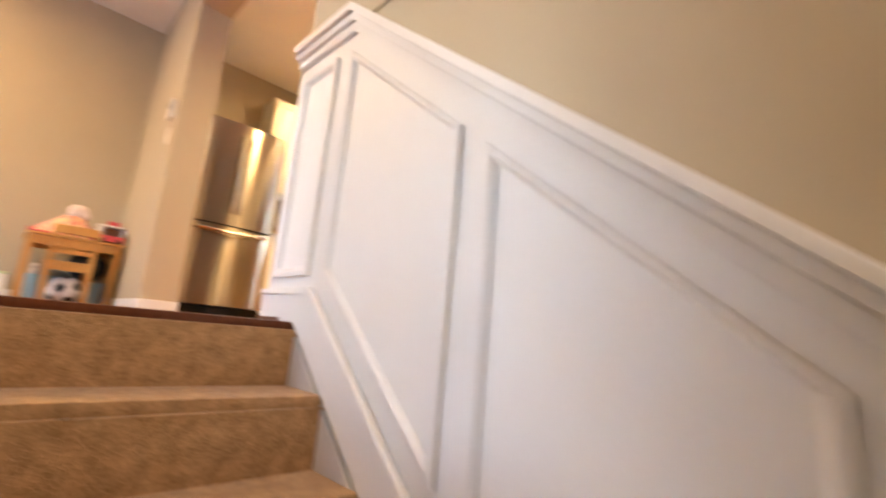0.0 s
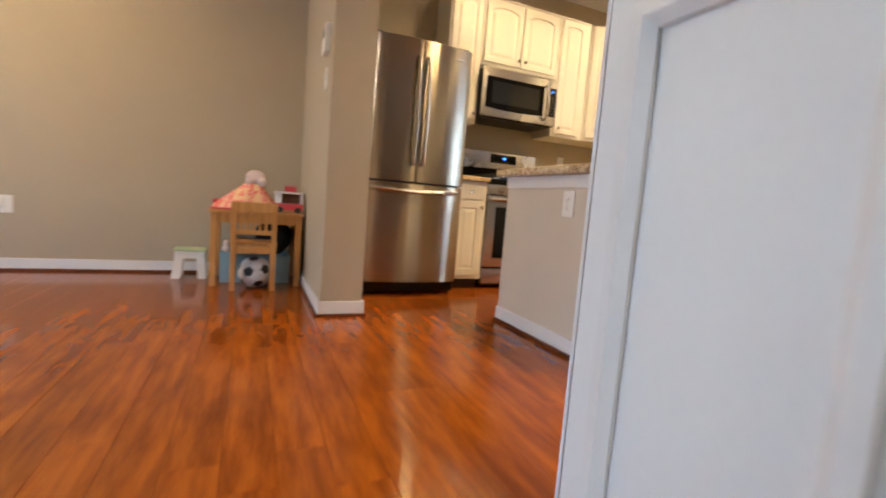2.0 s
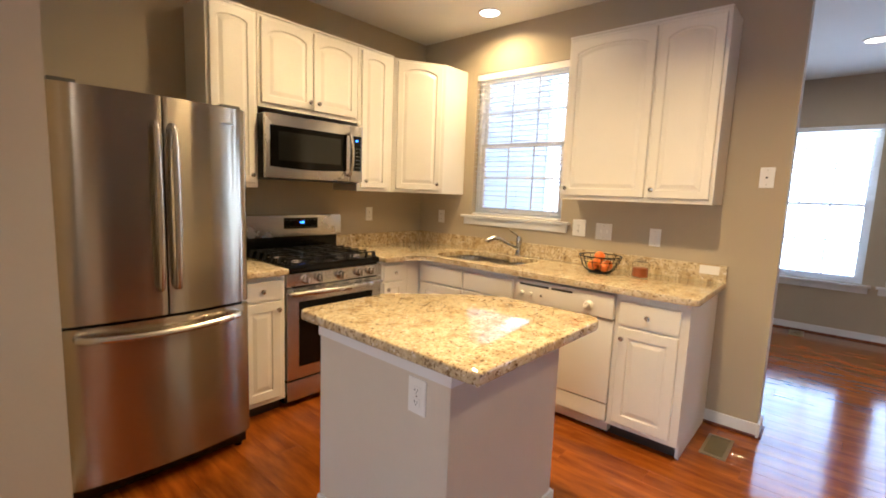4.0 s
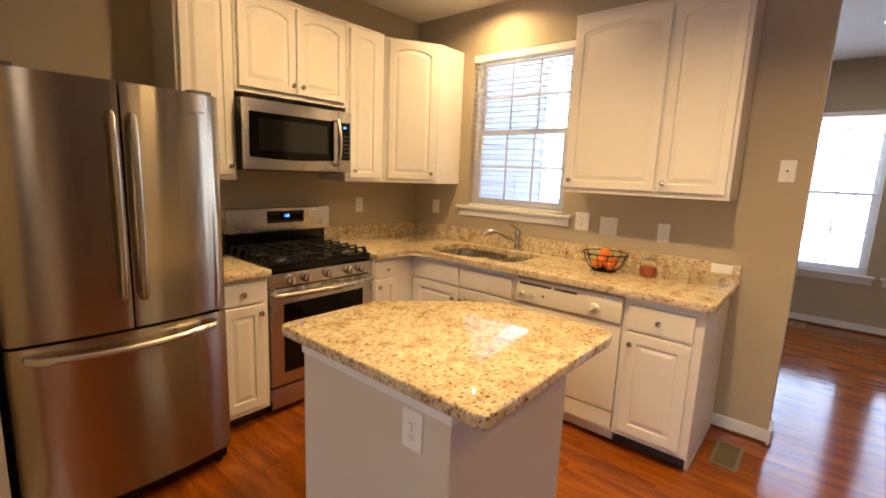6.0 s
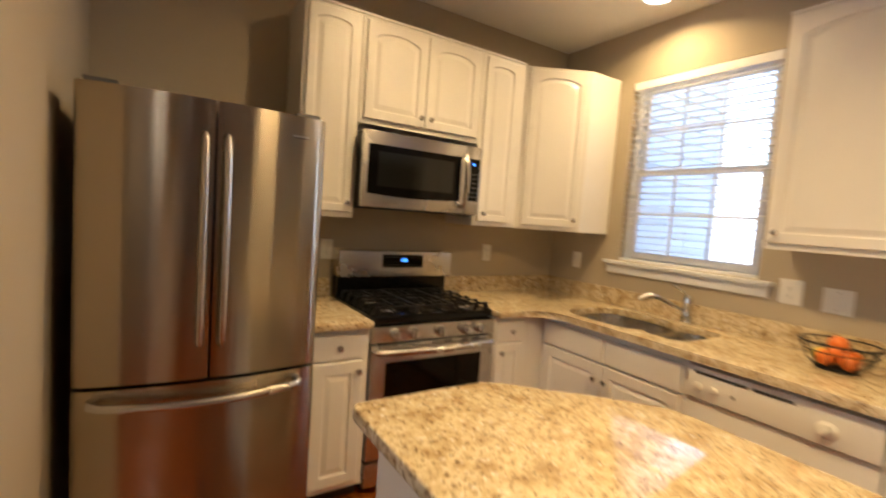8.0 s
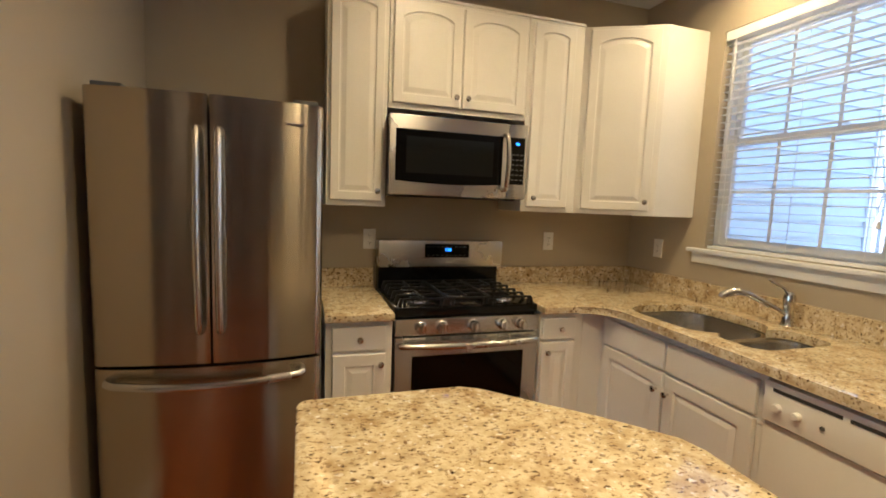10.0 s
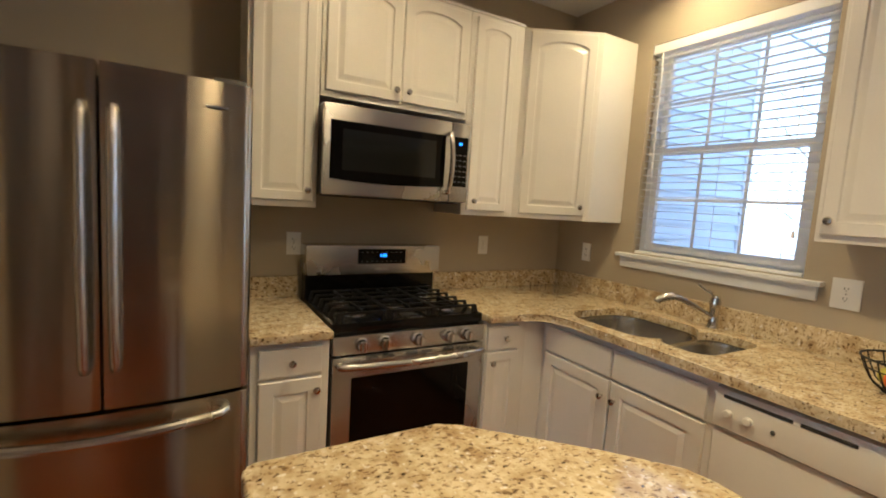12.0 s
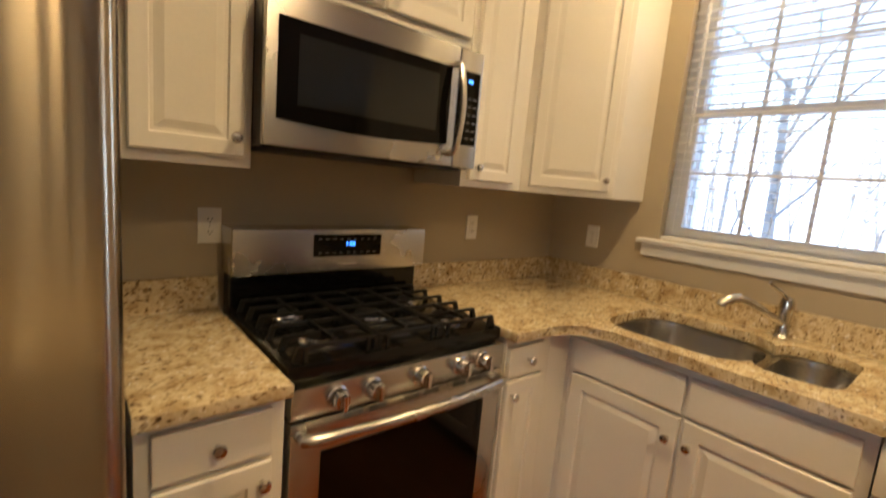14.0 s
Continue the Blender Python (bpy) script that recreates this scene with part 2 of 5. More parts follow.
def tube(points, radius, seg=10, bm=None, flat=1.0, closed=False):
    """A round bar along a line of points."""
    bm = bm or bmesh.new()
    pts = [Vector(p) for p in points]
    rings = []
    for k, p in enumerate(pts):
        if closed:
            d = pts[(k + 1) % len(pts)] - pts[k - 1]
        else:
            d = pts[min(k + 1, len(pts) - 1)] - pts[max(k - 1, 0)]
        d = d.normalized()
        q = d.to_track_quat("Z", "Y") if k == 0 else last.rotation_difference(d) @ q
        last = d
        rings.append([bm.verts.new(p + q @ Vector((radius * flat * math.cos(2 * math.pi * j / seg), radius * math.sin(2 * math.pi * j / seg), 0))) for j in range(seg)])
    pairs = list(zip(rings, rings[1:])) + ([(rings[-1], rings[0])] if closed else [])
    for a, b in pairs:
        for j in range(seg):
            bm.faces.new((a[j], a[(j + 1) % seg], b[(j + 1) % seg], b[j]))
    if not closed:
        bm.faces.new(rings[0][::-1])
        bm.faces.new(rings[-1])
    return bm


def prism(outline, z0, z1, bevel=0.0, bm=None):
    """An outline in x and y raised from z0 to z1."""
    bm = bm or bmesh.new()
    low = [bm.verts.new((x, y, z0)) for x, y in outline]
    high = [bm.verts.new((x, y, z1)) for x, y in outline]
    bm.faces.new(low[::-1])
    top = bm.faces.new(high)
    n = len(low)
    for k in range(n):
        bm.faces.new((low[k], low[(k + 1) % n], high[(k + 1) % n], high[k]))
    if bevel:
        es = [e for e in bm.edges if all(v in high for v in e.verts) or all(v in low for v in e.verts)]
        bmesh.ops.bevel(bm, geom=es, offset=bevel, segments=3, affect="EDGES", profile=0.5)
    return bm


def mesh_of(name, bm, material, smooth=False):
    bmesh.ops.recalc_face_normals(bm, faces=bm.faces[:])
    me = bpy.data.meshes.new(name)
    bm.to_mesh(me)
    bm.free()
    me.materials.append(material)
    if smooth:
        for p in me.polygons:
            p.use_smooth = True
        me.set_sharp_from_angle(angle=radians(35))
    return me


def part(name, bm, material, parent=None, label="", smooth=False):
    """One mesh in world places, under a thing or a part of it."""
    ob = new(name, mesh_of(name, bm, material, smooth))
    if parent:
        bpy.context.view_layer.update()
        ob.parent = parent
        ob.matrix_parent_inverse = parent.matrix_world.inverted()
    if label:
        ob["label"] = label
    return ob


def thing(name, at, label, category, group="", kind=""):
    ob = new(name)
    ob.matrix_world = at if isinstance(at, Matrix) else Matrix.Translation(at)
    ob.empty_display_size = 0.05
    return tagged(ob, label, category, group, kind)


def fixed(name, bm, material, label, category, smooth=False):
    return tagged(part(name, bm, material, smooth=smooth), label, category, kind="structure")


def moved(bm, m):
    bm.transform(m)
    return bm


# ---- the large structure ----
NY, EX, WX = 6.815, 5.845, -1.9       # north wall face, kitchen east wall face, west wall face
SX0, SX1, SEND = 2.62, 2.85, 3.300     # stair wall: both faces and its north end
PIL = 5.41                            # south end of the wall beside the fridge
NOSE = 3.10                           # edge of the upper floor at the stairs
STL, STR = 1.735, 2.60                # stair sides
RISE, RUN = 0.180, 0.203

fixed("wall_north", boxes((WX - 0.14, 6.0, NY, NY + 0.14, -0.2, CEIL)), PAINT, "beige painted plaster wall behind range and play corner", "wall")
wy0, wy1, wz0, wz1 = 5.30, 6.18, 1.215, 2.425
fixed("wall_east", boxes((EX, EX + 0.14, 3.915, wy0, -0.2, CEIL), (EX, EX + 0.14, wy1, NY, -0.2, CEIL), (EX, EX + 0.14, wy0, wy1, -0.2, wz0), (EX, EX + 0.14, wy0, wy1, wz1, CEIL)), PAINT, "beige painted wall with the sink window", "wall")
fixed("wall_stub", boxes((SX0, SX1, PIL, NY, -0.2, CEIL)), PAINT, "beige wall end beside the refrigerator", "wall")
fixed("header_beam", boxes((SX0, SX1, SEND, PIL, 2.39, CEIL)), PAINT, "beige drywall header over the kitchen opening", "beam")
fixed("wall_stairs", boxes((SX0, SX1, -2.64, SEND, -2.7, 1.0), (SX0 - 0.008, SX1, -2.64, SEND, 1.0, CEIL)), PAINT, "beige wall above the white stair wainscot", "wall")
fixed("wall_stairs_west", boxes((STL - 0.14, STL - 0.003, -0.6, 2.35, -0.019, CEIL)), PAINT, "plain beige wall beside the stairs", "wall")
fixed("wall_south", boxes((SX1, 9.1, -2.64, -2.5, -0.2, CEIL)), PAINT, "plain beige wall", "wall")
fixed("wall_front", boxes((WX - 0.14, SX0, -0.74, -0.6, -2.7, CEIL)), PAINT, "plain beige wall at the stair foot", "wall")
fixed("wall_west", boxes((WX - 0.14, WX, -0.6, 2.4, -0.2, CEIL), (WX - 0.14, WX, 5.4, NY, -0.2, CEIL), (WX - 0.14, WX, 2.4, 5.4, -0.2, 0.6), (WX - 0.14, WX, 2.4, 5.4, 2.0, CEIL)), PAINT, "beige wall with the broad front window", "wall")
fixed("wall_breakfast_north", boxes((EX + 0.14, 9.24, 4.62, 4.76, -0.2, CEIL)), PAINT, "plain beige wall of the breakfast room", "wall")
BW = [(3.44, 4.41), (2.60, 3.26), (-0.60, 0.60)]
bz0, bz1 = 0.60, 2.27
fixed("wall_breakfast_east", boxes((9.1, 9.24, 4.41, 4.62, -0.2, CEIL), (9.1, 9.24, 3.26, 3.44, -0.2, CEIL), (9.1, 9.24, 0.60, 2.60, -0.2, CEIL), (9.1, 9.24, -2.64, -0.60, -0.2, CEIL), *[(9.1, 9.24, a, b, -0.2, bz0) for a, b in BW], *[(9.1, 9.24, a, b, bz1, CEIL) for a, b in BW]), PAINT, "grey-beige wall with tall windows", "wall")
fixed("ceiling", boxes((WX - 0.14, EX + 0.14, -2.64, NY + 0.14, CEIL, CEIL + 0.1), (EX + 0.14, 9.24, -2.64, 4.76, CEIL, CEIL + 0.1)), CEILPAINT, "matte off-white ceiling", "ceiling")
fixed("wall_stairwell", boxes((STL - 0.11, STL - 0.004, -0.6, NOSE - 0.02, -2.7, -0.02)), TRIM, "white painted stairwell side", "wall")
floor = fixed("floor", boxes((WX, 9.1, NOSE, NY, -0.2, -0.012), (WX, STL - 0.11, -0.6, NOSE, -0.2, -0.012), (SX1, 9.1, -2.5, NOSE, -0.2, -0.012)), SUBFLOOR, "glossy reddish laminate plank floor", "floor")

# baseboards with a wood shoe strip at their foot
def baseboard(x0, y0, x1, y1, side, ext=0.0):
    """A board along one wall; side is the way it faces."""
    nx, ny = side
    bb = fixed("baseboard", prism([(x0, y0), (x1, y1), (x1 + nx * 0.014, y1 + ny * 0.014), (x0 + nx * 0.014, y0 + ny * 0.014)], 0.0, 0.086, bevel=0.003), TRIM, "white painted baseboard", "baseboard")
    if ext:
        dx, dy = (ext, 0) if ny else (0, ext)
        x0, y0, x1, y1 = x0 - dx, y0 - dy, x1 + dx, y1 + dy
    part("shoe_strip", prism([(x0 + nx * 0.0142, y0 + ny * 0.0142), (x1 + nx * 0.0142, y1 + ny * 0.0142), (x1 + nx * 0.026, y1 + ny * 0.026), (x0 + nx * 0.026, y0 + ny * 0.026)], 0.0, 0.018, bevel=0.004), NOSING, bb, "stained wood shoe strip")
    return bb


baseboard(WX, NY, SX0, NY, (0, -1))
baseboard(SX0, PIL + 0.0005, SX0, NY - 0.03, (-1, 0))
baseboard(SX0 - 0.014, PIL, SX1 + 0.014, PIL, (0, -1), 0.012)
baseboard(SX1, PIL + 0.0005, SX1, NY - 0.03, (1, 0))
baseboard(EX, 3.9155, EX, 4.20, (-1, 0))
baseboard(EX - 0.014, 3.915, EX + 0.154, 3.915, (0, -1), 0.012)
baseboard(9.1, -2.5, 9.1, 4.62, (-1, 0))
baseboard(EX + 0.14, 4.62, 9.08, 4.62, (0, -1))
baseboard(WX, -0.6, WX, NY - 0.03, (1, 0))

# ---- stairs ----
stairs = thing("stairs", (2.22, 2.0, -2.3), "tan carpeted stairs with a stained wood top nosing", "stairs", kind="structure")
for k in range(13):
    y1, z1 = NOSE - 0.03 - k * RUN, -(k + 1) * RISE
    bm = bmesh.new()
    box(bm, STL, STR - 0.002, y1 - RUN - 0.022, y1, z1 - 0.035, z1, bevel=0.014)
    box(bm, STL, STR - 0.002, y1 - 0.03, y1 - 0.004, z1 - 0.002, z1 + RISE - (0.03 if k else 0.02), bevel=0.004)
    part("step", bm, CARPET, stairs, smooth=True)
bm = boxes((STL - 0.03, STR + 0.012, NOSE - 0.035, NOSE + 0.06, -0.022, 0.003), bevel=0.010)
part("nosing", bm, NOSING, stairs, "glossy dark red-brown wooden nosing", smooth=True)
fixed("landing", boxes((WX, SX0, -0.6, 0.35, -2.6, -14 * RISE)), CARPET, "tan carpeted lower landing", "landing")
part("return_strip", boxes((STR - 0.016, STR + 0.012, NOSE + 0.06, SEND + 0.03, 0.0, 0.016), bevel=0.004), NOSING, stairs, "dark wood strip along the wall foot")

# wainscot on the stair wall: slope line of the cap
def cap_z(y):
    return 1.005 if y > 2.93 else 1.005 - 0.80 * (2.93 - y)


def side_slab(points, x0, x1, bevel=0.0):
    """An outline in y and z, from x0 to x1."""
    bm = prism([(y, z) for y, z in points], x0, x1, bevel)
    for v in bm.verts:
        y, z, x = v.co
        v.co = (x, y, z)
    return bm


wains = thing("wainscot", (STR, 3.0, 0), "white panelled stair wainscot with moulded sloping cap", "wainscot", kind="structure")
LOWY = 0.2
part("panel_board", side_slab([(SEND, 0.0), (SEND, cap_z(SEND)), (2.93, cap_z(2.93)), (LOWY, cap_z(LOWY)), (LOWY, -2.7), (NOSE - 0.4, -2.7), (NOSE - 0.4, -0.3), (NOSE, 0.0)], STR, SX0 - 0.003), TRIM, wains)
part("panel_board", boxes((STR, SX1 + 0.02, SEND + 0.002, SEND + 0.008, 0.0, 1.005)), TRIM, wains)


def cap_run(x0, x1, dz0, dz1, reach):
    pts = [(SEND + reach, 1.005), (2.93, 1.005), (LOWY, cap_z(LOWY))]
    return side_slab([(y, z + dz1) for y, z in pts] + [(y, z + dz0) for y, z in pts[::-1]], x0, x1, 0.003)


part("cap", cap_run(STR - 0.042, SX0 - 0.003, 0.0, 0.028, 0.014), TRIM, wains, smooth=True)
part("cap_moulding", cap_run(STR - 0.028, STR - 0.001, -0.026, -0.001, 0.011), TRIM, wains, smooth=True)
part("cap_moulding", cap_run(STR - 0.014, STR - 0.001, -0.062, -0.027, 0.0085), TRIM, wains, smooth=True)
part("end_cap", boxes((SX0, SX1 + 0.06, SEND + 0.003, SEND + 0.014, 1.0055, 1.031), bevel=0.003), TRIM, wains)
part("end_moulding", boxes((SX0 - 0.002, SX1 + 0.04, SEND + 0.0085, SEND + 0.011, 0.979, 1.004), bevel=0.003), TRIM, wains)


def moulding_frame(y0, y1, zb0, zb1, zt0, zt1, w=0.028):
    """A picture-frame moulding on the wainscot: y0 < y1; bottom and top heights at y0 and at y1."""
    bm = bmesh.new()
    outer = [(y0, zb0), (y1, zb1), (y1, zt1), (y0, zt0)]
    s = (zt1 - zt0) / (y1 - y0)
    inner = [(y0 + w, zb0 + w + s * w), (y1 - w, zb1 + w - s * w), (y1 - w, zt1 - w - s * w), (y0 + w, zt0 - w + s * w)]
    if abs(zb1 - zb0) < 1e-6:
        inner[0], inner[1] = (y0 + w, zb0 + w), (y1 - w, zb1 + w)
    mid = [((a[0] * 0.45 + b[0] * 0.55), (a[1] * 0.45 + b[1] * 0.55)) for a, b in zip(outer, inner)]
    loops = [[bm.verts.new((x, y, z)) for y, z in ring] for x, ring in ((STR - 0.0005, outer), (STR - 0.013, outer), (STR - 0.015, mid), (STR - 0.006, inner), (STR - 0.0005, inner))]
    for a, b in zip(loops, loops[1:]):
        for k in range(4):
            bm.faces.new((a[k], a[(k + 1) % 4], b[(k + 1) % 4], b[k]))
    return part("panel_moulding", bm, TRIM, wains)


def skirt_z(y):
    return 0.121 + 0.85 * (min(y, 2.938) - 2.938)


moulding_frame(3.02, 3.255, 0.146, 0.146, 0.885, 0.885)
for a, b in ((2.41, 2.935), (1.80, 2.332), (1.20, 1.72), (0.60, 1.12)):
    moulding_frame(a, b, skirt_z(a) + 0.035, skirt_z(b) + 0.035, cap_z(a) - 0.13, cap_z(b) - 0.13)
pts = [(SEND + 0.012, 0.0), (NOSE - 0.04, 0.0), (LOWY, -0.85 * (NOSE - 0.04 - LOWY))]
up = [(SEND + 0.012, 0.088), (2.98, 0.088), (LOWY, 0.088 - 0.85 * (2.98 - LOWY))]
part("skirt_board", side_slab(pts + up[::-1], STR - 0.014, STR - 0.001, 0.002), TRIM, wains)
part("skirt_moulding", side_slab([(y, z) for y, z in up] + [(y, z + 0.02) for y, z in up[::-1]], STR - 0.022, STR - 0.001, 0.004), TRIM, wains, smooth=True)
part("skirt_carpet_edge", side_slab([(NOSE - 0.045, -0.03), (NOSE - 0.045, -0.30), (LOWY, -0.85 * (NOSE - LOWY) - 0.30), (LOWY, -0.85 * (NOSE - LOWY))], STR - 0.0135, STR - 0.0015), TRIM, wains)

# newel post on a white curb
fixed("curb", boxes((STL - 0.130, STL + 0.022, NOSE - 0.36, NOSE - 0.045, -2.3, 0.016), bevel=0.006), TRIM, "white painted curb under the newel post", "curb")
newel = thing("newel_post", (1.685, 2.95, 0.016), "black-stained turned newel post on a white curb", "newel post")
part("base_block", boxes((1.633, 1.737, 2.90, 3.00, 0.017, 0.28), bevel=0.004), BLACKWOOD, newel)
shaft = lathe([(0.050, 0.280), (0.044, 0.310), (0.052, 0.325), (0.052, 0.340), (0.040, 0.350), (0.043, 0.390), (0.047, 0.450), (0.040, 0.550), (0.040, 0.560), (0.05, 0.570), (0.05, 0.585), (0.038, 0.595), (0.034, 0.630), (0.048, 0.640), (0.048, 0.660)], 20, m=Matrix.Translation((1.685, 2.95, 0)))
part("turned_shaft", shaft, BLACKWOOD, newel, smooth=True)
part("top_block", boxes((1.638, 1.732, 2.903, 2.997, 0.66, 1.01), bevel=0.004), BLACKWOOD, newel)
part("finial", lathe([(0.04, 1.010), (0.055, 1.020), (0.055, 1.035), (0.03, 1.050), (0.045, 1.080), (0.03, 1.115), (0.005, 1.125)], 18, m=Matrix.Translation((1.685, 2.95, 0))), BLACKWOOD, newel, smooth=True)


# ---- windows ----
def sash_window(name, m, w, h, label, cols=3, rows=2, deep=0.06):
    """A double-hung window; local x across, z up, seen from -y. The glass sits back from the wall face."""
    win = thing(name, m, label, "window", kind="structure")

    def put(nm, bm, mat, parent=win, lab=""):
        return part(nm, moved(bm, m), mat, parent, lab)

    f, d0, d1 = 0.035, deep, deep + 0.07
    put("window_frame", boxes((0, f, d0, d1, 0, h), (w - f, w, d0, d1, 0, h), (f, w - f, d0, d1, h - f, h), (f, w - f, d0, d1, 0, f)), VINYL)
    for nm, z0, z1, off in (("lower_sash", f, h / 2 + 0.018, 0.004), ("upper_sash", h / 2 - 0.018, h - f, 0.036)):
        s, a, b = 0.036, d0 + off, d0 + off + 0.03
        rows_ = [(f, f + s, a, b, z0, z1), (w - f - s, w - f, a, b, z0, z1), (f + s, w - f - s, a, b, z0, z0 + s), (f + s, w - f - s, a, b, z1 - s, z1)]
        sash = put(nm, boxes(*rows_), VINYL)
        x0, x1, y = f + s, w - f - s, (a + b) / 2
        pane = put("pane", boxes((x0, x1, y - 0.002, y + 0.002, z0 + s, z1 - s)), GLASS, sash)
        pane.visible_shadow = False
        for c in range(1, cols):
            cx = x0 + (x1 - x0) * c / cols
            put("muntin", boxes((cx - 0.008, cx + 0.008, y - 0.008, y - 0.003, z0 + s, z1 - s)), VINYL, sash)
        for r in range(1, rows):
            cz = z0 + s + (z1 - z0 - 2 * s) * r / rows
            put("muntin", boxes((x0, x1, y - 0.009, y - 0.0035, cz - 0.008, cz + 0.008)), VINYL, sash)
    return win


EASTWARD = lambda y_left, z: pose(EX, y_left, z, 0, 0, -90)
win1 = sash_window("window_1", EASTWARD(wy1, wz0), wy1 - wy0, wz1 - wz0, "white vinyl double-hung window over the sink", 3, 2)
part("window_sill", boxes((EX - 0.045, EX + 0.06, wy0 - 0.08, wy1 + 0.09, wz0 - 0.022, wz0 - 0.001), bevel=0.004), TRIM, win1)
part("apron", boxes((EX - 0.018, EX - 0.001, wy0 - 0.06, wy1 + 0.07, wz0 - 0.085, wz0 - 0.023), bevel=0.003), TRIM, win1)
for k, (a, b) in enumerate(BW):
    w2 = sash_window(f"window_{k + 2}", pose(9.1, b, bz0, 0, 0, -90), b - a, bz1 - bz0, "white double-hung window of the breakfast room", 2 if k == 1 else 3, 2)
    part("window_sill", boxes((9.05, 9.16, a - 0.07, b + 0.07, bz0 - 0.024, bz0 - 0.001), bevel=0.004), TRIM, w2)
    part("apron", boxes((9.082, 9.099, a - 0.05, b + 0.05, bz0 - 0.09, bz0 - 0.025)), TRIM, w2)
win4 = sash_window("window_5", pose(WX, 2.4, 0.6, 0, 0, 90), 3.0, 1.4, "broad white front window", 6, 2)


def blind(x, y0, y1, ztop, zbot, gap, width, label, tilt=4.0, head=0.05):
    """A horizontal blind: head rail, single slats, bottom rail, cords."""
    b = thing("window_blind", (x, (y0 + y1) / 2, ztop), label, "window blind")
    part("head_rail", boxes((x - 0.028, x + 0.028, y0, y1, ztop - head, ztop), bevel=0.003), BLIND, b)
    slat = boxes((-width / 2, width / 2, y0 + 0.004, y1 - 0.004, -0.0009, 0.0009))
    slat.transform(Matrix.Rotation(radians(tilt), 4, "Y"))
    me = mesh_of("slat", slat, BLIND)
    z = ztop - head - gap * 0.6
    bpy.context.view_layer.update()
    while z > zbot + 0.03:
        s = new("slat", me)
        s.matrix_world = Matrix.Translation((x, 0, z))
        s.parent, s.matrix_parent_inverse = b, b.matrix_world.inverted()
        z -= gap
    part("bottom_rail", boxes((x - 0.02, x + 0.02, y0 + 0.002, y1 - 0.002, zbot, zbot + 0.016), bevel=0.002), BLIND, b)
    for f in (0.12, 0.5, 0.88):
        cy = y0 + (y1 - y0) * f
        part("cord", boxes((x - 0.0012, x + 0.0012, cy - 0.0012, cy + 0.0012, zbot, ztop - head)), BLIND, b)
    return b


kb = blind(EX + 0.028, wy0 + 0.006, wy1 - 0.006, wz1 - 0.004, wz0 + 0.004, 0.0415, 0.030, "white horizontal blind with open slats over the sink")
part("wand", tube([(EX - 0.006, wy1 - 0.075, wz1 - 0.06), (EX - 0.006, wy1 - 0.078, wz0 + 0.45)], 0.004, 6), BLIND, kb)
part("cord_tassel", lathe([(0.004, 0.0), (0.009, 0.004), (0.006, 0.03), (0.003, 0.034)], 10, m=Matrix.Translation((EX - 0.004, wy0 + 0.06, wz0 + 0.17))), BLIND, kb)
for a, b in BW:
    blind(9.128, a + 0.006, b - 0.006, bz1 - 0.004, bz0 + 0.004, 0.05, 0.026, "white horizontal blind with open slats in a tall window")


# ---- cabinets ----
def door_mesh(w, h, arch=0.0, rail=0.055, thick=0.019):
    """A raised-panel door front; local x across, z up, front towards -y, back in the plane y = 0."""
    bm = bmesh.new()
    n = 13

    def ring(inset, depth, rise):
        x0, x1, z0, z1 = inset, w - inset, inset, h - inset
        pts = [(x0, z0), (x1, z0)]
        for k in range(n):
            u = 1 - k / (n - 1)
            pts.append((x0 + (x1 - x0) * u, z1 - rise * (2 * u - 1) ** 2 * (0.6 + 0.4 * (2 * u - 1) ** 2)))
        return [bm.verts.new((x, depth, z)) for x, z in pts]

    loops = [ring(0, -0.001, 0), ring(0, -thick + 0.004, 0), ring(0.004, -thick, 0), ring(rail, -thick, arch), ring(rail + 0.004, -thick + 0.008, arch), ring(rail + 0.012, -thick + 0.008, arch), ring(rail + 0.034, -thick + 0.001, arch * 0.95)]
    for a, b in zip(loops, loops[1:]):
        m = len(a)
        for k in range(m):
            bm.faces.new((a[k], a[(k + 1) % m], b[(k + 1) % m], b[k]))
    bm.faces.new(loops[-1])
    bm.faces.new(loops[0][::-1])
    return bm


def drawer_mesh(w, h, thick=0.019):
    return boxes((0, w, -thick, -0.001, 0, h), bevel=0.005)


def knob_mesh():
    return moved(lathe([(0.006, 0.0), (0.005, 0.012), (0.006, 0.016), (0.014, 0.02), (0.0155, 0.025), (0.013, 0.030), (0.004, 0.032)], 14), Matrix.Rotation(radians(90), 4, "X"))


def front(cab, kind, m, x, z, w, h, knob=None, arch=0.0, rail=0.055):
    """A door or drawer front on a cabinet whose local frame is m, with its knob at (u, v) of the front."""
    bm = door_mesh(w, h, arch, rail) if kind == "door" else drawer_mesh(w, h)
    d = part(kind, moved(bm, m @ Matrix.Translation((x, -0.0005, z))), CAB, cab)
    if knob:
        part("knob", moved(knob_mesh(), m @ Matrix.Translation((x + knob[0], -0.0195, z + knob[1]))), CHROME, d, "satin nickel knob", smooth=True)
    return d


def cabinet(name, m, w, depth, z0, z1, label, toe=False, skip_top=False):
    cab = thing(name, m @ Matrix.Translation((w / 2, depth / 2, z0)), label, "cabinet")
    rows = [(0.001, w - 0.001, 0, depth - 0.002, z0 + (0.085 if toe else 0.0), z1)]
    part("body", moved(boxes(*rows, bevel=0.0015), m), CAB, cab)
    if toe:
        part("toe_kick", moved(boxes((0.002, w - 0.002, 0.07, depth - 0.01, z0, z0 + 0.084)), m), TOE, cab, "dark recessed toe kick")
    return cab


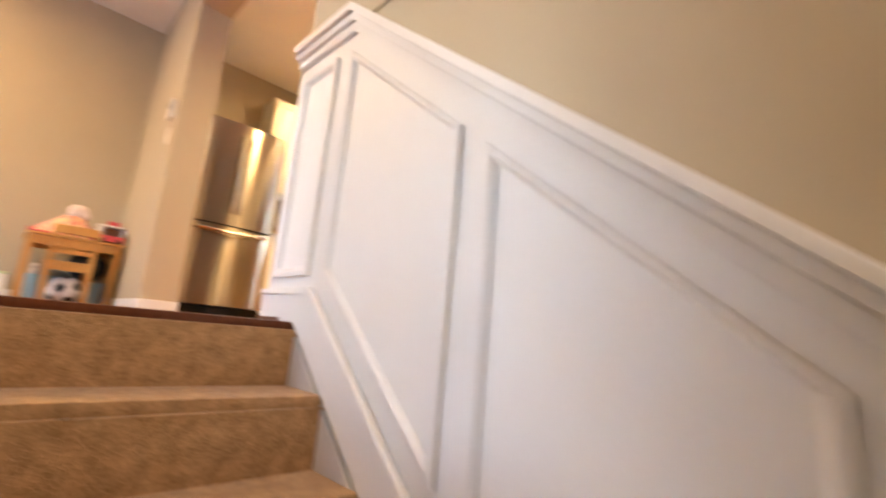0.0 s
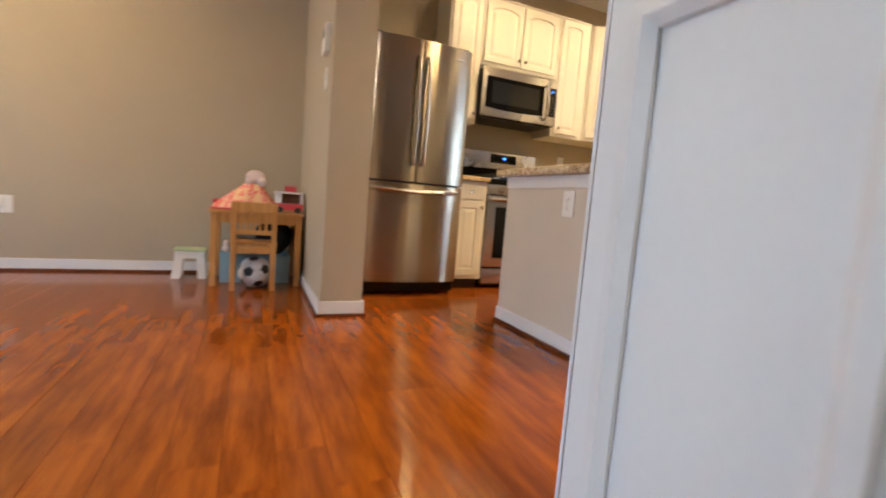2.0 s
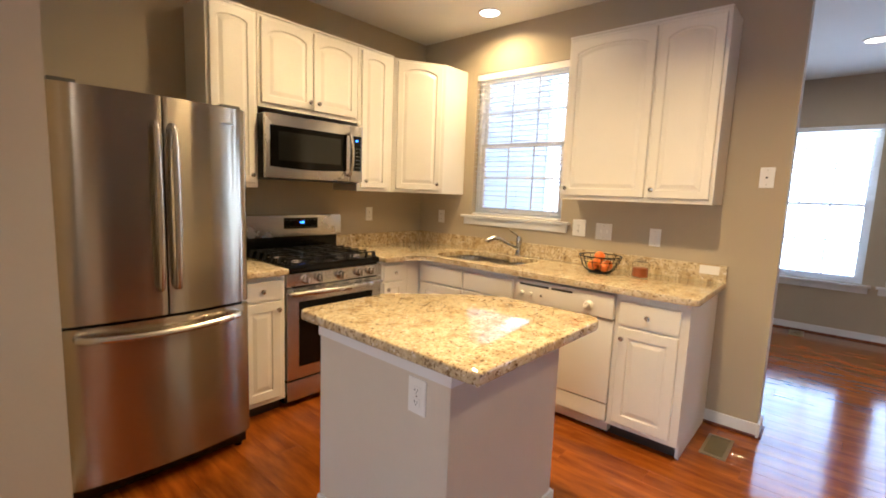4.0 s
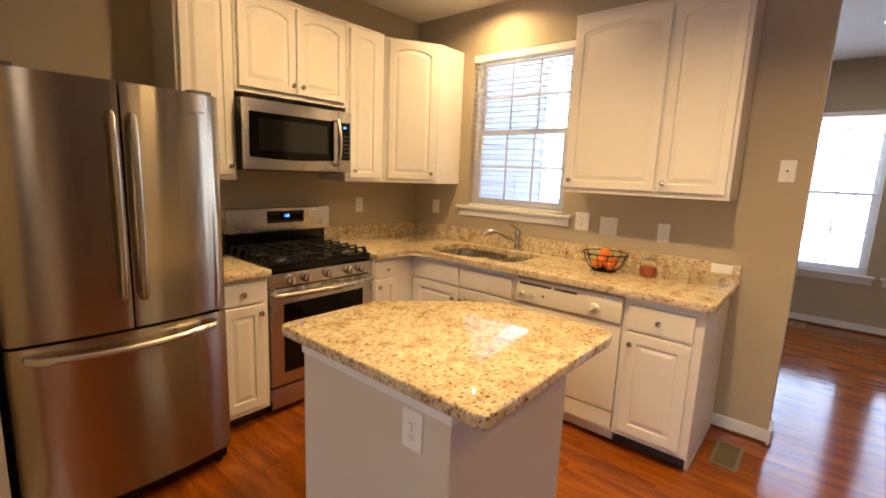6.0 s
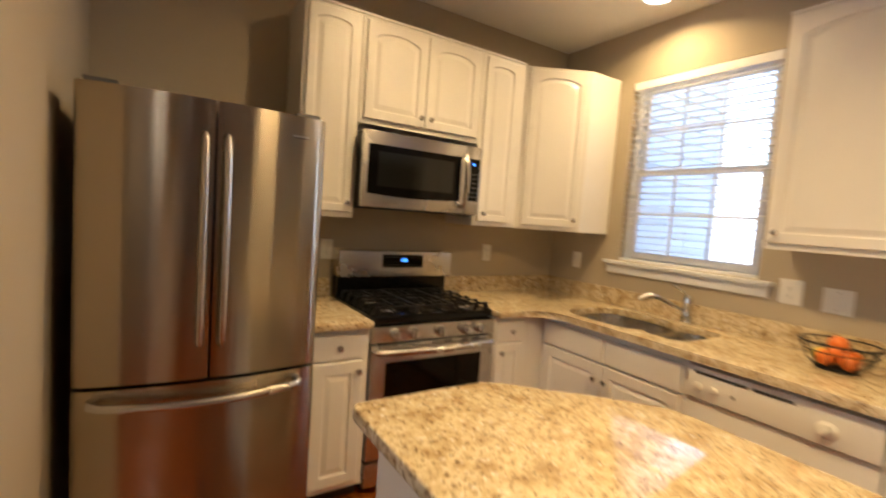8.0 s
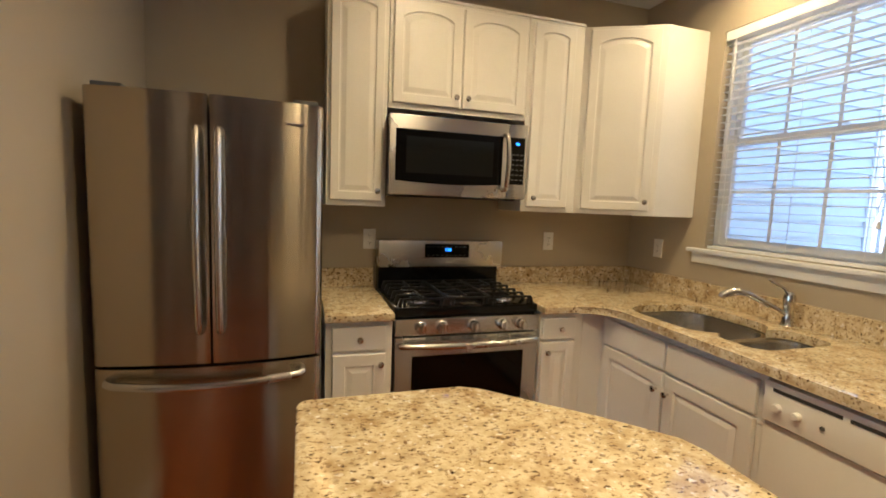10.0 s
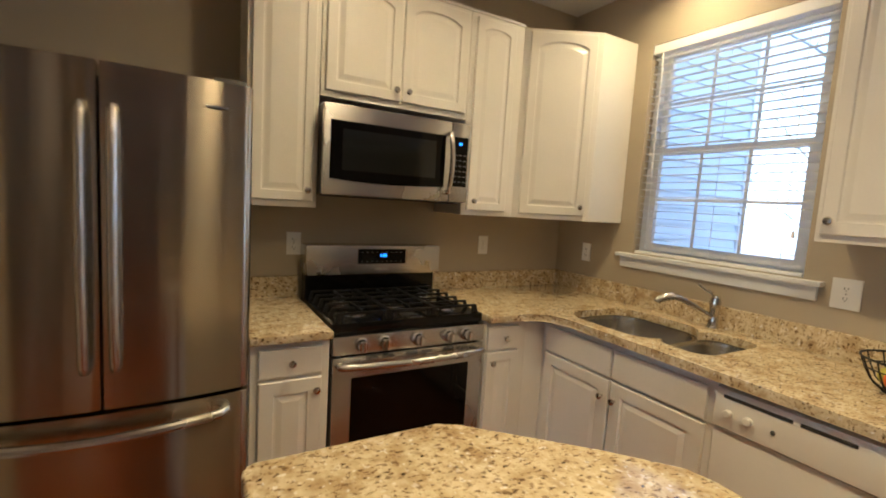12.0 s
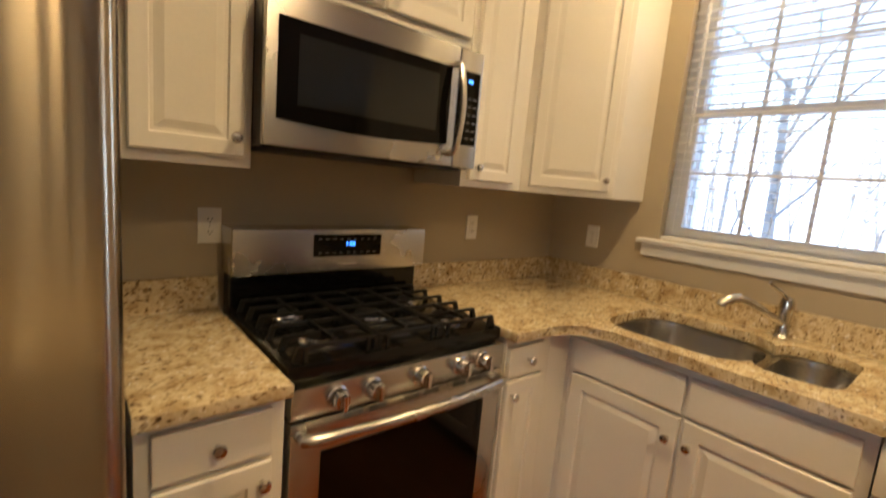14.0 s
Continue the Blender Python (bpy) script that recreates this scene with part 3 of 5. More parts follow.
CT, CB = 0.914, 0.876                   # counter top and underside
BY, BX = 6.165, 5.178                   # faces of the base cabinets on the north and on the east wall
UY, UX, UB, UT = 6.505, 5.565, 1.39, 2.46
NORTH = lambda x: pose(x, BY, 0)
EAST = lambda y: pose(BX, y, 0, 0, 0, -90)

m = NORTH(3.705)
c = cabinet("base_cabinet", m, 0.305, NY - BY, 0, CB, "white base cabinet with one drawer beside the range", True)
front(c, "drawer", m, 0.030, 0.735, 0.242, 0.112, (0.121, 0.056))
front(c, "door", m, 0.030, 0.115, 0.242, 0.604, (0.218, 0.555))
m = NORTH(4.79)
c = cabinet("base_cabinet", m, 0.255, NY - BY, 0, CB, "narrow white base cabinet beside the range", True)
front(c, "drawer", m, 0.006, 0.735, 0.195, 0.112, (0.10, 0.056))
front(c, "door", m, 0.006, 0.115, 0.195, 0.604, (0.025, 0.555), rail=0.045)
# the filler closes the inner corner between the two runs
filler = thing("corner_filler", (5.15, 6.2, 0), "white corner filler between base cabinets", "cabinet")
part("body", prism([(5.046, BY + 0.001), (BX, BY + 0.001), (BX, 6.156), (BX + 0.35, 6.156), (BX + 0.35, NY - 0.01), (5.046, NY - 0.01)], 0.085, CB), CAB, filler)
part("toe_kick", prism([(5.047, BY + 0.07), (BX + 0.07, BY + 0.07), (BX + 0.07, 6.157), (BX + 0.3, 6.157), (BX + 0.3, NY - 0.02), (5.047, NY - 0.02)], 0.0, 0.084), TOE, filler)
m = EAST(6.155)
sw = 6.155 - 5.245
c = cabinet("sink_base_cabinet", m, sw, EX - BX, 0, CB - 0.2, "white double-door sink base cabinet", True)
part("body", moved(boxes((0.001, sw - 0.001, 0.0, 0.018, CB - 0.199, CB)), m), CAB, c)
for k in range(2):
    x = 0.028 + k * 0.434
    front(c, "drawer", m, x, 0.710, 0.420, 0.132)
    front(c, "door", m, x, 0.115, 0.420, 0.581, ((0.392, 0.50) if k == 0 else (0.028, 0.50)))
m = EAST(4.582)
c = cabinet("base_cabinet", m, 0.387, EX - BX, 0, CB, "white end base cabinet with drawer and door", True)
front(c, "drawer", m, 0.03, 0.70, 0.315, 0.135, (0.157, 0.068))
front(c, "door", m, 0.03, 0.115, 0.315, 0.57, (0.028, 0.51))
part("side_panel", moved(boxes((0.368, 0.386, 0.055, EX - BX - 0.003, 0.0, 0.0845)), m), CAB, c)

# wall cabinets
def wall_cab(name, m, w, depth, z0, doors, label, arch=0.034):
    c = cabinet(name, m, w, depth, z0, UT, label)
    for x, dw, kx in doors:
        front(c, "door", m, x, z0 + 0.028, dw, UT - z0 - 0.05, (kx, 0.05), arch if dw > 0.28 else arch * 0.6, 0.047 if dw > 0.28 else 0.042)
    part("cornice", moved(boxes((0.0, w, -0.006, depth, UT + 0.001, UT + 0.014)), m), CAB, c)
    return c


wall_cab("wall_cabinet", pose(3.715, UY, 0), 0.305, NY - UY, UB, [(0.018, 0.265, 0.237)], "tall narrow white wall cabinet with arched panel")
wall_cab("wall_cabinet", pose(4.022, UY, 0), 0.782, NY - UY, 1.90, [(0.020, 0.365, 0.338), (0.397, 0.365, 0.027)], "white double-door wall cabinet above the microwave")
wall_cab("wall_cabinet", pose(4.806, UY, 0), 0.355, NY - UY, UB, [(0.03, 0.26, 0.03)], "narrow white wall cabinet beside the corner")
A, B = Vector((5.163, UY)), Vector((5.555, 6.285))
ang = math.degrees(math.atan2(B.y - A.y, B.x - A.x))
dw = (B - A).length
corner = thing("corner_wall_cabinet", (5.55, 6.6, UB), "white diagonal corner wall cabinet with arched door", "cabinet")
part("body", prism([(A.x, A.y), (B.x, B.y), (EX - 0.002, B.y), (EX - 0.002, NY - 0.002), (A.x, NY - 0.002)], UB, UT), CAB, corner)
front(corner, "door", pose(A.x, A.y, 0, 0, 0, ang), 0.035, UB + 0.028, dw - 0.07, UT - UB - 0.05, (dw - 0.10, 0.05), 0.034, 0.047)
m = pose(UX, 5.175, 0, 0, 0, -90)
wall_cab("wall_cabinet", m, 0.945, EX - UX, UB, [(0.02, 0.545, 0.03), (0.585, 0.34, 0.03)], "large white double-door wall cabinet beside the window", 0.036)

# ---- worktops ----
def arc(cx, cy, r, a0, a1, n=7):
    return [(cx + r * math.cos(radians(a0 + (a1 - a0) * k / (n - 1))), cy + r * math.sin(radians(a0 + (a1 - a0) * k / (n - 1)))) for k in range(n)]


FY, FX = 6.115, 5.135
tagged(part("worktop", prism([(3.700, FY), (4.010, FY), (4.010, NY - 0.024), (3.700, NY - 0.024)], CB + 0.001, CT, 0.007), STONE, smooth=True), "speckled beige granite worktop between refrigerator and range", "worktop")
outline = [(4.784, FY)] + arc(FX - 0.15, FY - 0.15, 0.15, 90, 0) + arc(FX + 0.035, 4.195, 0.035, 180, 270) + [(EX - 0.024, 4.16), (EX - 0.024, NY - 0.024), (4.784, NY - 0.024)]
top = part("worktop", prism(outline, CB + 0.001, CT, 0.007), STONE, smooth=True)
tagged(top, "speckled beige granite worktop with an undermount double sink", "worktop")


def bowl_outline(x0, x1, y0, y1, r):
    return arc(x1 - r, y1 - r, r, 0, 90, 6) + arc(x0 + r, y1 - r, r, 90, 180, 6) + arc(x0 + r, y0 + r, r, 180, 270, 6) + arc(x1 - r, y0 + r, r, 270, 360, 6)


BOWLS = [(5.215, 5.69, 5.592, 6.085, 0.15), (5.26, 5.69, 5.345, 5.566, 0.09)]
for o in ((5.215, 5.69, 5.575, 6.085, 0.14), (5.26, 5.69, 5.345, 5.583, 0.08)):
    cutter = new("cutter", mesh_of("cutter", prism(bowl_outline(*o), CB - 0.05, CT + 0.05), STONE))
    md = top.modifiers.new("hole", "BOOLEAN")
    md.object, md.operation, md.solver = cutter, "DIFFERENCE", "EXACT"
bpy.context.view_layer.update()
cut = bpy.data.meshes.new_from_object(top.evaluated_get(bpy.context.evaluated_depsgraph_get()))
top.modifiers.clear()
top.data = cut
for ob in [o for o in scene.objects if o.name.startswith("cutter")]:
    bpy.data.objects.remove(ob)
sink = thing("sink", (5.5, 5.7, CB - 0.19), "stainless undermount double-bowl sink", "sink")
for o, d in zip(BOWLS, (0.19, 0.16)):
    bm = bmesh.new()
    rings = []
    for grow, z in ((0.0125, CB - 0.003), (-0.004, CB - 0.003), (-0.008, CB - 0.02), (-0.016, CB - d + 0.04), (-0.045, CB - d)):
        oo = bowl_outline(o[0] - grow, o[1] + grow, o[2] - grow, o[3] + grow, max(0.03, o[4] + grow * 0.5))
        rings.append([bm.verts.new((x, y, z)) for x, y in oo])
    for a, b in zip(rings, rings[1:]):
        for k in range(len(a)):
            bm.faces.new((a[k], a[(k + 1) % len(a)], b[(k + 1) % len(a)], b[k]))
    bm.faces.new(rings[-1])
    bw = part("bowl", bm, SINKSTEEL, sink, smooth=True)
    part("drain", lathe([(0.04, CB - d + 0.001), (0.042, CB - d + 0.004), (0.03, CB - d + 0.005), (0.02, CB - d + 0.002)], 16, m=Matrix.Translation(((o[0] + o[1]) / 2 + 0.03, (o[2] + o[3]) / 2, 0))), CHROME, bw, smooth=True)
splash = [((3.700, 4.010), (NY - 0.022, NY - 0.001), "short"), ((4.784, EX - 0.022), (NY - 0.022, NY - 0.001), "long"), ((EX - 0.022, EX - 0.001), (4.16, NY - 0.001), "side")]
for (x0, x1), (y0, y1), _ in splash:
    tagged(part("backsplash", boxes((x0, x1, y0, y1, CB + 0.01, CT + 0.105), bevel=0.003), STONE), "speckled granite backsplash strip on the wall", "backsplash")

# tap
tap = thing("faucet", (5.73, 5.605, CT), "satin nickel single-lever kitchen faucet", "faucet")
T = Matrix.Translation((5.752, 5.607, 0))
part("body", lathe([(0.030, CT), (0.032, CT + 0.006), (0.024, CT + 0.018), (0.021, CT + 0.07), (0.024, CT + 0.10), (0.026, CT + 0.13), (0.021, CT + 0.155), (0.008, CT + 0.165)], 18, m=T), CHROME, tap, smooth=True)
part("spout", tube([(5.732, 5.610, CT + 0.06), (5.695, 5.637, CT + 0.085), (5.650, 5.667, CT + 0.115), (5.610, 5.697, CT + 0.138), (5.570, 5.724, CT + 0.146)], 0.014, 12), CHROME, tap, smooth=True)
part("spray_head", tube([(5.580, 5.716, CT + 0.147), (5.555, 5.734, CT + 0.143), (5.525, 5.755, CT + 0.125), (5.520, 5.759, CT + 0.112)], 0.0195, 12), CHROME, tap, smooth=True)
part("lever", tube([(5.735, 5.607, CT + 0.155), (5.725, 5.617, CT + 0.178), (5.695, 5.642, CT + 0.20), (5.680, 5.657, CT + 0.215)], 0.008, 8), CHROME, tap, smooth=True)

# ---- island ----
island = thing("island", (4.0, 4.9, 0), "beige drywall kitchen island with white baseboard", "island")
IX0, IX1, IY0, IY1 = 3.655, 4.385, 4.525, 5.24
part("body", prism([(IX0, IY0), (IX1, IY0), (IX1, 4.86), (4.02, IY1), (IX0, IY1)], 0.0, 0.862), ISLANDLIT, island)
for pts_ in ([(IX0 - 0.014, IY0), (IX0 - 0.001, IY0), (IX0 - 0.001, IY1), (IX0 - 0.014, IY1)], [(IX0 - 0.014, IY0 - 0.014), (IX1 + 0.014, IY0 - 0.014), (IX1 + 0.014, IY0 - 0.001), (IX0 - 0.014, IY0 - 0.001)], [(IX1 + 0.001, IY0), (IX1 + 0.014, IY0), (IX1 + 0.014, 4.86), (IX1 + 0.001, 4.86)]):
    part("baseboard", prism(pts_, 0.0, 0.086, 0.002), TRIM, island, "white baseboard")
part("shoe_strip", boxes((IX0 - 0.026, IX0 - 0.0145, IY0 - 0.026, IY1, 0, 0.018)), NOSING, island)
part("shoe_strip", boxes((IX0 - 0.0140, IX1 + 0.026, IY0 - 0.026, IY0 - 0.0145, 0, 0.018)), NOSING, island)
part("trim_band", boxes((IX0 - 0.010, IX0 - 0.001, IY0 - 0.010, IY1, 0.80, 0.861), (IX0 - 0.0008, IX1 + 0.010, IY0 - 0.010, IY0 - 0.001, 0.80, 0.861)), TRIM, island)
slab = [(3.60, 4.375), (4.40, 4.375)] + arc(4.41, 4.425, 0.05, 270, 360, 5)[1:] + [(4.47, 4.86)] + [(4.455, 4.92), (4.33, 5.05), (4.09, 5.285), (4.04, 5.310)] + arc(3.625, 5.275, 0.035, 90, 180, 5) + arc(3.63, 4.415, 0.04, 180, 270, 5)[:-1]
tagged(part("island_worktop", prism(slab, 0.863, 0.903, 0.008), STONE, smooth=True), "speckled beige granite slab with clipped corner on the island", "worktop")


# ---- refrigerator ----
fridge = thing("refrigerator", (3.29, 6.35, 0), "stainless french-door refrigerator with bottom freezer", "refrigerator")
FX0, FX1, FC, FE, FBOW = 2.908, 3.678, 3.293, 5.930, 0.042


def bow(x):
    return FE - FBOW * (1 - ((x - FC) / (0.5 * (FX1 - FX0))) ** 2)


def curved_door(x0, x1, z0, z1):
    n = 30
    edge = [0.0, 0.002, 0.005, 0.010, 0.016]
    xs = sorted({round(v, 5) for v in [x0 + (x1 - x0) * k / n for k in range(n + 1)] + [FX0 + e for e in edge] + [FX1 - e for e in edge] if x0 <= v <= x1})
    out = [(x, bow(x)) for x in xs]
    for k, (x, y) in enumerate(out):
        gap = min(x - FX0, FX1 - x)
        if gap < 0.022:
            out[k] = (x, y + 0.022 - (0.022 ** 2 - (0.022 - gap) ** 2) ** 0.5)
    return prism(out + [(x1, 5.985), (x0, 5.985)], z0, z1, 0.003)


part("body", boxes((FX0 + 0.008, FX1 - 0.008, 5.995, 6.78, 0.03, 1.745), bevel=0.004), DARKSTEEL, fridge, "dark grey side panels")
for x0, x1, hx in ((FX0, FC - 0.004, -0.034), (FC + 0.004, FX1, 0.034)):
    d = part("door", curved_door(x0, x1, 0.812, 1.765), DOORSTEEL, fridge, smooth=True)
    yb = bow(FC + hx)
    pts_ = [(FC + hx, yb + 0.004, 0.935), (FC + hx, yb - 0.03, 0.942)] + [(FC + hx, yb - 0.036 - 0.016 * math.sin(math.pi * k / 8), 0.955 + 0.67 * k / 8) for k in range(9)] + [(FC + hx, yb - 0.03, 1.638), (FC + hx, yb + 0.004, 1.645)]
    part("handle", tube(pts_, 0.016, 12, flat=0.85), STEEL, d, "curved stainless bar handle", smooth=True)
fz = part("freezer_drawer", curved_door(FX0, FX1, 0.105, 0.799), DOORSTEEL, fridge, smooth=True)
pts_ = [(2.965, bow(2.965) + 0.004, 0.762), (2.965, bow(2.965) - 0.03, 0.760)] + [(2.99 + 0.60 * k / 10, bow(2.99 + 0.60 * k / 10) - 0.045, 0.757 - 0.014 * math.sin(math.pi * k / 10)) for k in range(11)] + [(3.605, bow(3.605) - 0.03, 0.760), (3.605, bow(3.605) + 0.004, 0.762)]
part("handle", tube(pts_, 0.015, 10), STEEL, fz, "curved stainless bar handle", smooth=True)
part("kick_grille", boxes((FX0 + 0.012, FX1 - 0.012, 5.965, 5.992, 0.028, 0.098), bevel=0.003), BLACK, fridge, "black kick grille")
part("gasket", boxes((FX0 + 0.015, FX1 - 0.015, 5.975, 5.994, 0.800, 0.811)), SLOT, fridge)
for x in (FX0 + 0.02, FX1 - 0.11):
    part("hinge_cover", boxes((x, x + 0.09, 5.95, 6.10, 1.7665, 1.785), bevel=0.006), DARKSTEEL, fridge)
for x, y in ((FX0 + 0.04, 6.0), (FX1 - 0.04, 6.0), (FX0 + 0.04, 6.72), (FX1 - 0.04, 6.72)):
    part("foot", lathe([(0.02, 0.0), (0.02, 0.03)], 10, m=Matrix.Translation((x, y, 0))), BLACK, fridge)
part("badge", boxes((3.545, 3.605, bow(3.575) - 0.008, bow(3.575) - 0.002, 1.685, 1.692)), CHROME, fridge)

# ---- range ----
stove = thing("range", (4.40, 6.45, 0), "stainless gas range with black cooktop and iron grates", "range")
RX0, RX1, RY = 4.022, 4.780, 6.175
part("body", boxes((RX0 + 0.004, RX1 - 0.004, RY + 0.03, 6.795, 0.02, 0.872), bevel=0.003), BLACK, stove)
ct = part("cooktop", boxes((RX0, RX1, RY + 0.012, 6.705, 0.873, 0.918), bevel=0.010), BLACK, stove, "glossy black cooktop", smooth=True)
part("control_panel", boxes((RX0 + 0.002, RX1 - 0.002, RY - 0.012, RY + 0.028, 0.787, 0.868), bevel=0.004), STEEL, stove, smooth=True)
for x in (4.145, 4.250, 4.412, 4.570, 4.668):
    kn = part("control_knob", moved(lathe([(0.029, 0.0), (0.030, 0.007), (0.026, 0.011), (0.024, 0.034), (0.020, 0.039)], 20), pose(x, RY - 0.0125, 0.829, 90, 0, 0)), CHROME, stove, "round stainless burner knob", smooth=True)
    part("grip", boxes((x - 0.006, x + 0.006, RY - 0.064, RY - 0.050, 0.808, 0.850), bevel=0.002), CHROME, kn)
od = part("oven_door", boxes((RX0 + 0.003, RX1 - 0.003, RY - 0.012, RY + 0.029, 0.185, 0.778), bevel=0.005), STEEL, stove, "stainless oven door", smooth=True)
part("oven_window", boxes((RX0 + 0.085, RX1 - 0.085, RY - 0.0155, RY - 0.0122, 0.262, 0.685), bevel=0.001), DARKGLASS, od, "dark glass oven window")
part("handle", tube([(4.050, RY - 0.010, 0.745), (4.050, RY - 0.045, 0.747)] + [(4.065 + 0.672 * k / 12, RY - 0.052 - 0.022 * math.sin(math.pi * k / 12), 0.749 - 0.004 * math.sin(math.pi * k / 12)) for k in range(13)] + [(4.750, RY - 0.045, 0.747), (4.750, RY - 0.010, 0.745)], 0.016, 12), STEEL, od, "bowed stainless oven handle", smooth=True)
for x in (4.17, 4.245, 4.36, 4.435, 4.55, 4.625):
    for dz in (0.0, 0.009):
        part("vent_slot", boxes((x, x + 0.055, RY - 0.0142, RY - 0.0122, 0.760 + dz, 0.7645 + dz)), SLOT, od)
part("storage_drawer", boxes((RX0 + 0.003, RX1 - 0.003, RY - 0.008, RY + 0.029, 0.045, 0.172), bevel=0.005), STEEL, stove, smooth=True)
part("back_riser", boxes((RX0 + 0.004, RX1 - 0.004, 6.715, 6.795, 0.874, 1.04), bevel=0.004), BLACK, stove)
bp = part("back_panel", boxes((RX0 - 0.004, RX1 + 0.004, 6.668, 6.80, 1.041, 1.196), bevel=0.010), STEEL, stove, "stainless back panel with a clock", smooth=True)
part("display", boxes((4.29, 4.565, 6.6635, 6.6675, 1.098, 1.178)), DARKGLASS, bp, "black display")
for k, w_ in enumerate((0.008, 0.012, 0.012)):
    part("digit", boxes((4.415 + k * 0.013, 4.415 + k * 0.013 + w_ - 0.003, 6.661, 6.6632, 1.136, 1.152)), BLUE, bp, "blue clock digit")
for r in range(2):
    for k in range(9):
        part("button", boxes((4.305 + k * 0.028, 4.318 + k * 0.028, 6.6622, 6.6634, 1.110 + r * 0.05, 1.113 + r * 0.05)), DARKSTEEL, bp)
part("nameplate", boxes((4.385, 4.465, 6.6645, 6.6675, 1.066, 1.072)), CHROME, bp)
BURN = [(4.165, 6.33, 0.042), (4.165, 6.565, 0.036), (4.40, 6.45, 0.052), (4.635, 6.33, 0.046), (4.635, 6.565, 0.034)]
for x, y, r in BURN:
    bu = part("burner", lathe([(r + 0.016, 0.9185), (r + 0.014, 0.926), (r, 0.930), (r - 0.002, 0.936)], 20, m=Matrix.Translation((x, y, 0))), CHROME, stove, smooth=True)
    part("burner_cap", lathe([(r - 0.004, 0.9365), (r - 0.003, 0.944), (r - 0.012, 0.947)], 20, m=Matrix.Translation((x, y, 0))), IRON, bu, smooth=True)


def grate(x0, x1, open_left, open_right):
    """A low grate of bars that cross the burners; open sides end in sloping feet, the others in a rail."""
    bm = bmesh.new()
    y0, y1, zt, h, w = 6.205, 6.690, 0.960, 0.011, 0.0048
    n = 6
    for k in range(n):
        y = y0 + w + (y1 - y0 - 2 * w) * k / (n - 1)
        box(bm, x0 + 0.012, x1 - 0.012, y - w, y + w, zt - h, zt, 0.0018)
        for side, x, s in ((open_left, x0, 1), (open_right, x1, -1)):
            if side:
                foot = boxes((0.0, 0.016, y - w * 1.5, y + w * 1.5, 0.9185, zt - 0.001), bevel=0.0018)
                for v in foot.verts:
                    v.co.x = x + s * (v.co.x + (0.010 if v.co.z > 0.94 else -0.002))
                tmp = bpy.data.meshes.new("foot")
                foot.to_mesh(tmp)
                foot.free()
                bm.from_mesh(tmp)
                bpy.data.meshes.remove(tmp)
    for side, x in ((open_left, x0 + w), (open_right, x1 - w)):
        if not side:
            box(bm, x - w, x + w, y0, y1, zt - h, zt, 0.0018)
            for y in (y0 + w, (y0 + y1) / 2, y1 - w):
                box(bm, x - w * 1.3, x + w * 1.3, y - w * 1.3, y + w * 1.3, 0.9185, zt - h, 0.001)
    xm = (x0 + x1) / 2
    for ya, yb in ((y0 + 0.03, y0 + 0.20), (y1 - 0.20, y1 - 0.03)):
        box(bm, xm - w, xm + w, ya, yb, zt - h + 0.001, zt + 0.002, 0.0018)
    for x in (x0 + 0.03, x1 - 0.03):
        box(bm, x - w, x + w, y0 - 0.004, y0 + 0.004, 0.9185, zt - 0.001, 0.001)
    return bm


for x0, x1, ol, orr in ((4.043, 4.285, True, False), (4.289, 4.513, False, False), (4.517, 4.759, False, True)):
    part("grate", grate(x0, x1, ol, orr), IRON, stove, "black cast-iron grate")

# ---- microwave ----
mw = thing("microwave", (4.39, 6.6, 1.45), "stainless over-the-range microwave with black window", "microwave")
MX0, MX1, MY, MZ0, MZ1 = 4.016, 4.772, 6.395, 1.452, 1.856
part("body", boxes((MX0 + 0.004, MX1 - 0.004, MY + 0.032, NY - 0.003, MZ0, MZ1), bevel=0.003), BLACK, mw)
md_ = part("door", boxes((MX0, 4.662, MY, MY + 0.031, MZ0 + 0.004, MZ1), bevel=0.006), STEEL, mw, "stainless door", smooth=True)
gl = [(4.046, 1.785), (4.628, 1.785), (4.628, 1.528)] + [(4.628 - 0.582 * k / 8, 1.528 - 0.012 * math.sin(math.pi * k / 8)) for k in range(1, 8)] + [(4.046, 1.528)]
glb = prism(gl, MY - 0.004, MY - 0.0005)
for v in glb.verts:
    x_, z_, y_ = v.co
    v.co = (x_, y_, z_)
win = part("window", glb, DARKGLASS, md_, "black glass window")
part("mesh_screen", boxes((4.10, 4.575, MY - 0.0052, MY - 0.0042, 1.568, 1.75)), plain("mw_screen", (0.008, 0.008, 0.007), 0.10), md_, "dark perforated screen")
part("handle", tube([(4.642, MY + 0.002, 1.50), (4.642, MY - 0.03, 1.505)] + [(4.642, MY - 0.036 - 0.02 * math.sin(math.pi * k / 8), 1.515 + 0.265 * k / 8) for k in range(9)] + [(4.642, MY - 0.03, 1.79), (4.642, MY + 0.002, 1.795)], 0.012, 10), STEEL, md_, "bowed stainless handle", smooth=True)
cp = part("control_panel", boxes((4.665, MX1, MY, MY + 0.031, MZ0 + 0.004, MZ1), bevel=0.005), STEEL, mw, smooth=True)
kp = part("keypad", boxes((4.668, MX1 - 0.014, MY - 0.004, MY - 0.0005, 1.535, 1.785)), DARKGLASS, cp, "black keypad")
part("digit", boxes((4.705, 4.712, MY - 0.006, MY - 0.0042, 1.745, 1.757), (4.716, 4.724, MY - 0.006, MY - 0.0042, 1.745, 1.757)), BLUE, cp, "blue clock digits")
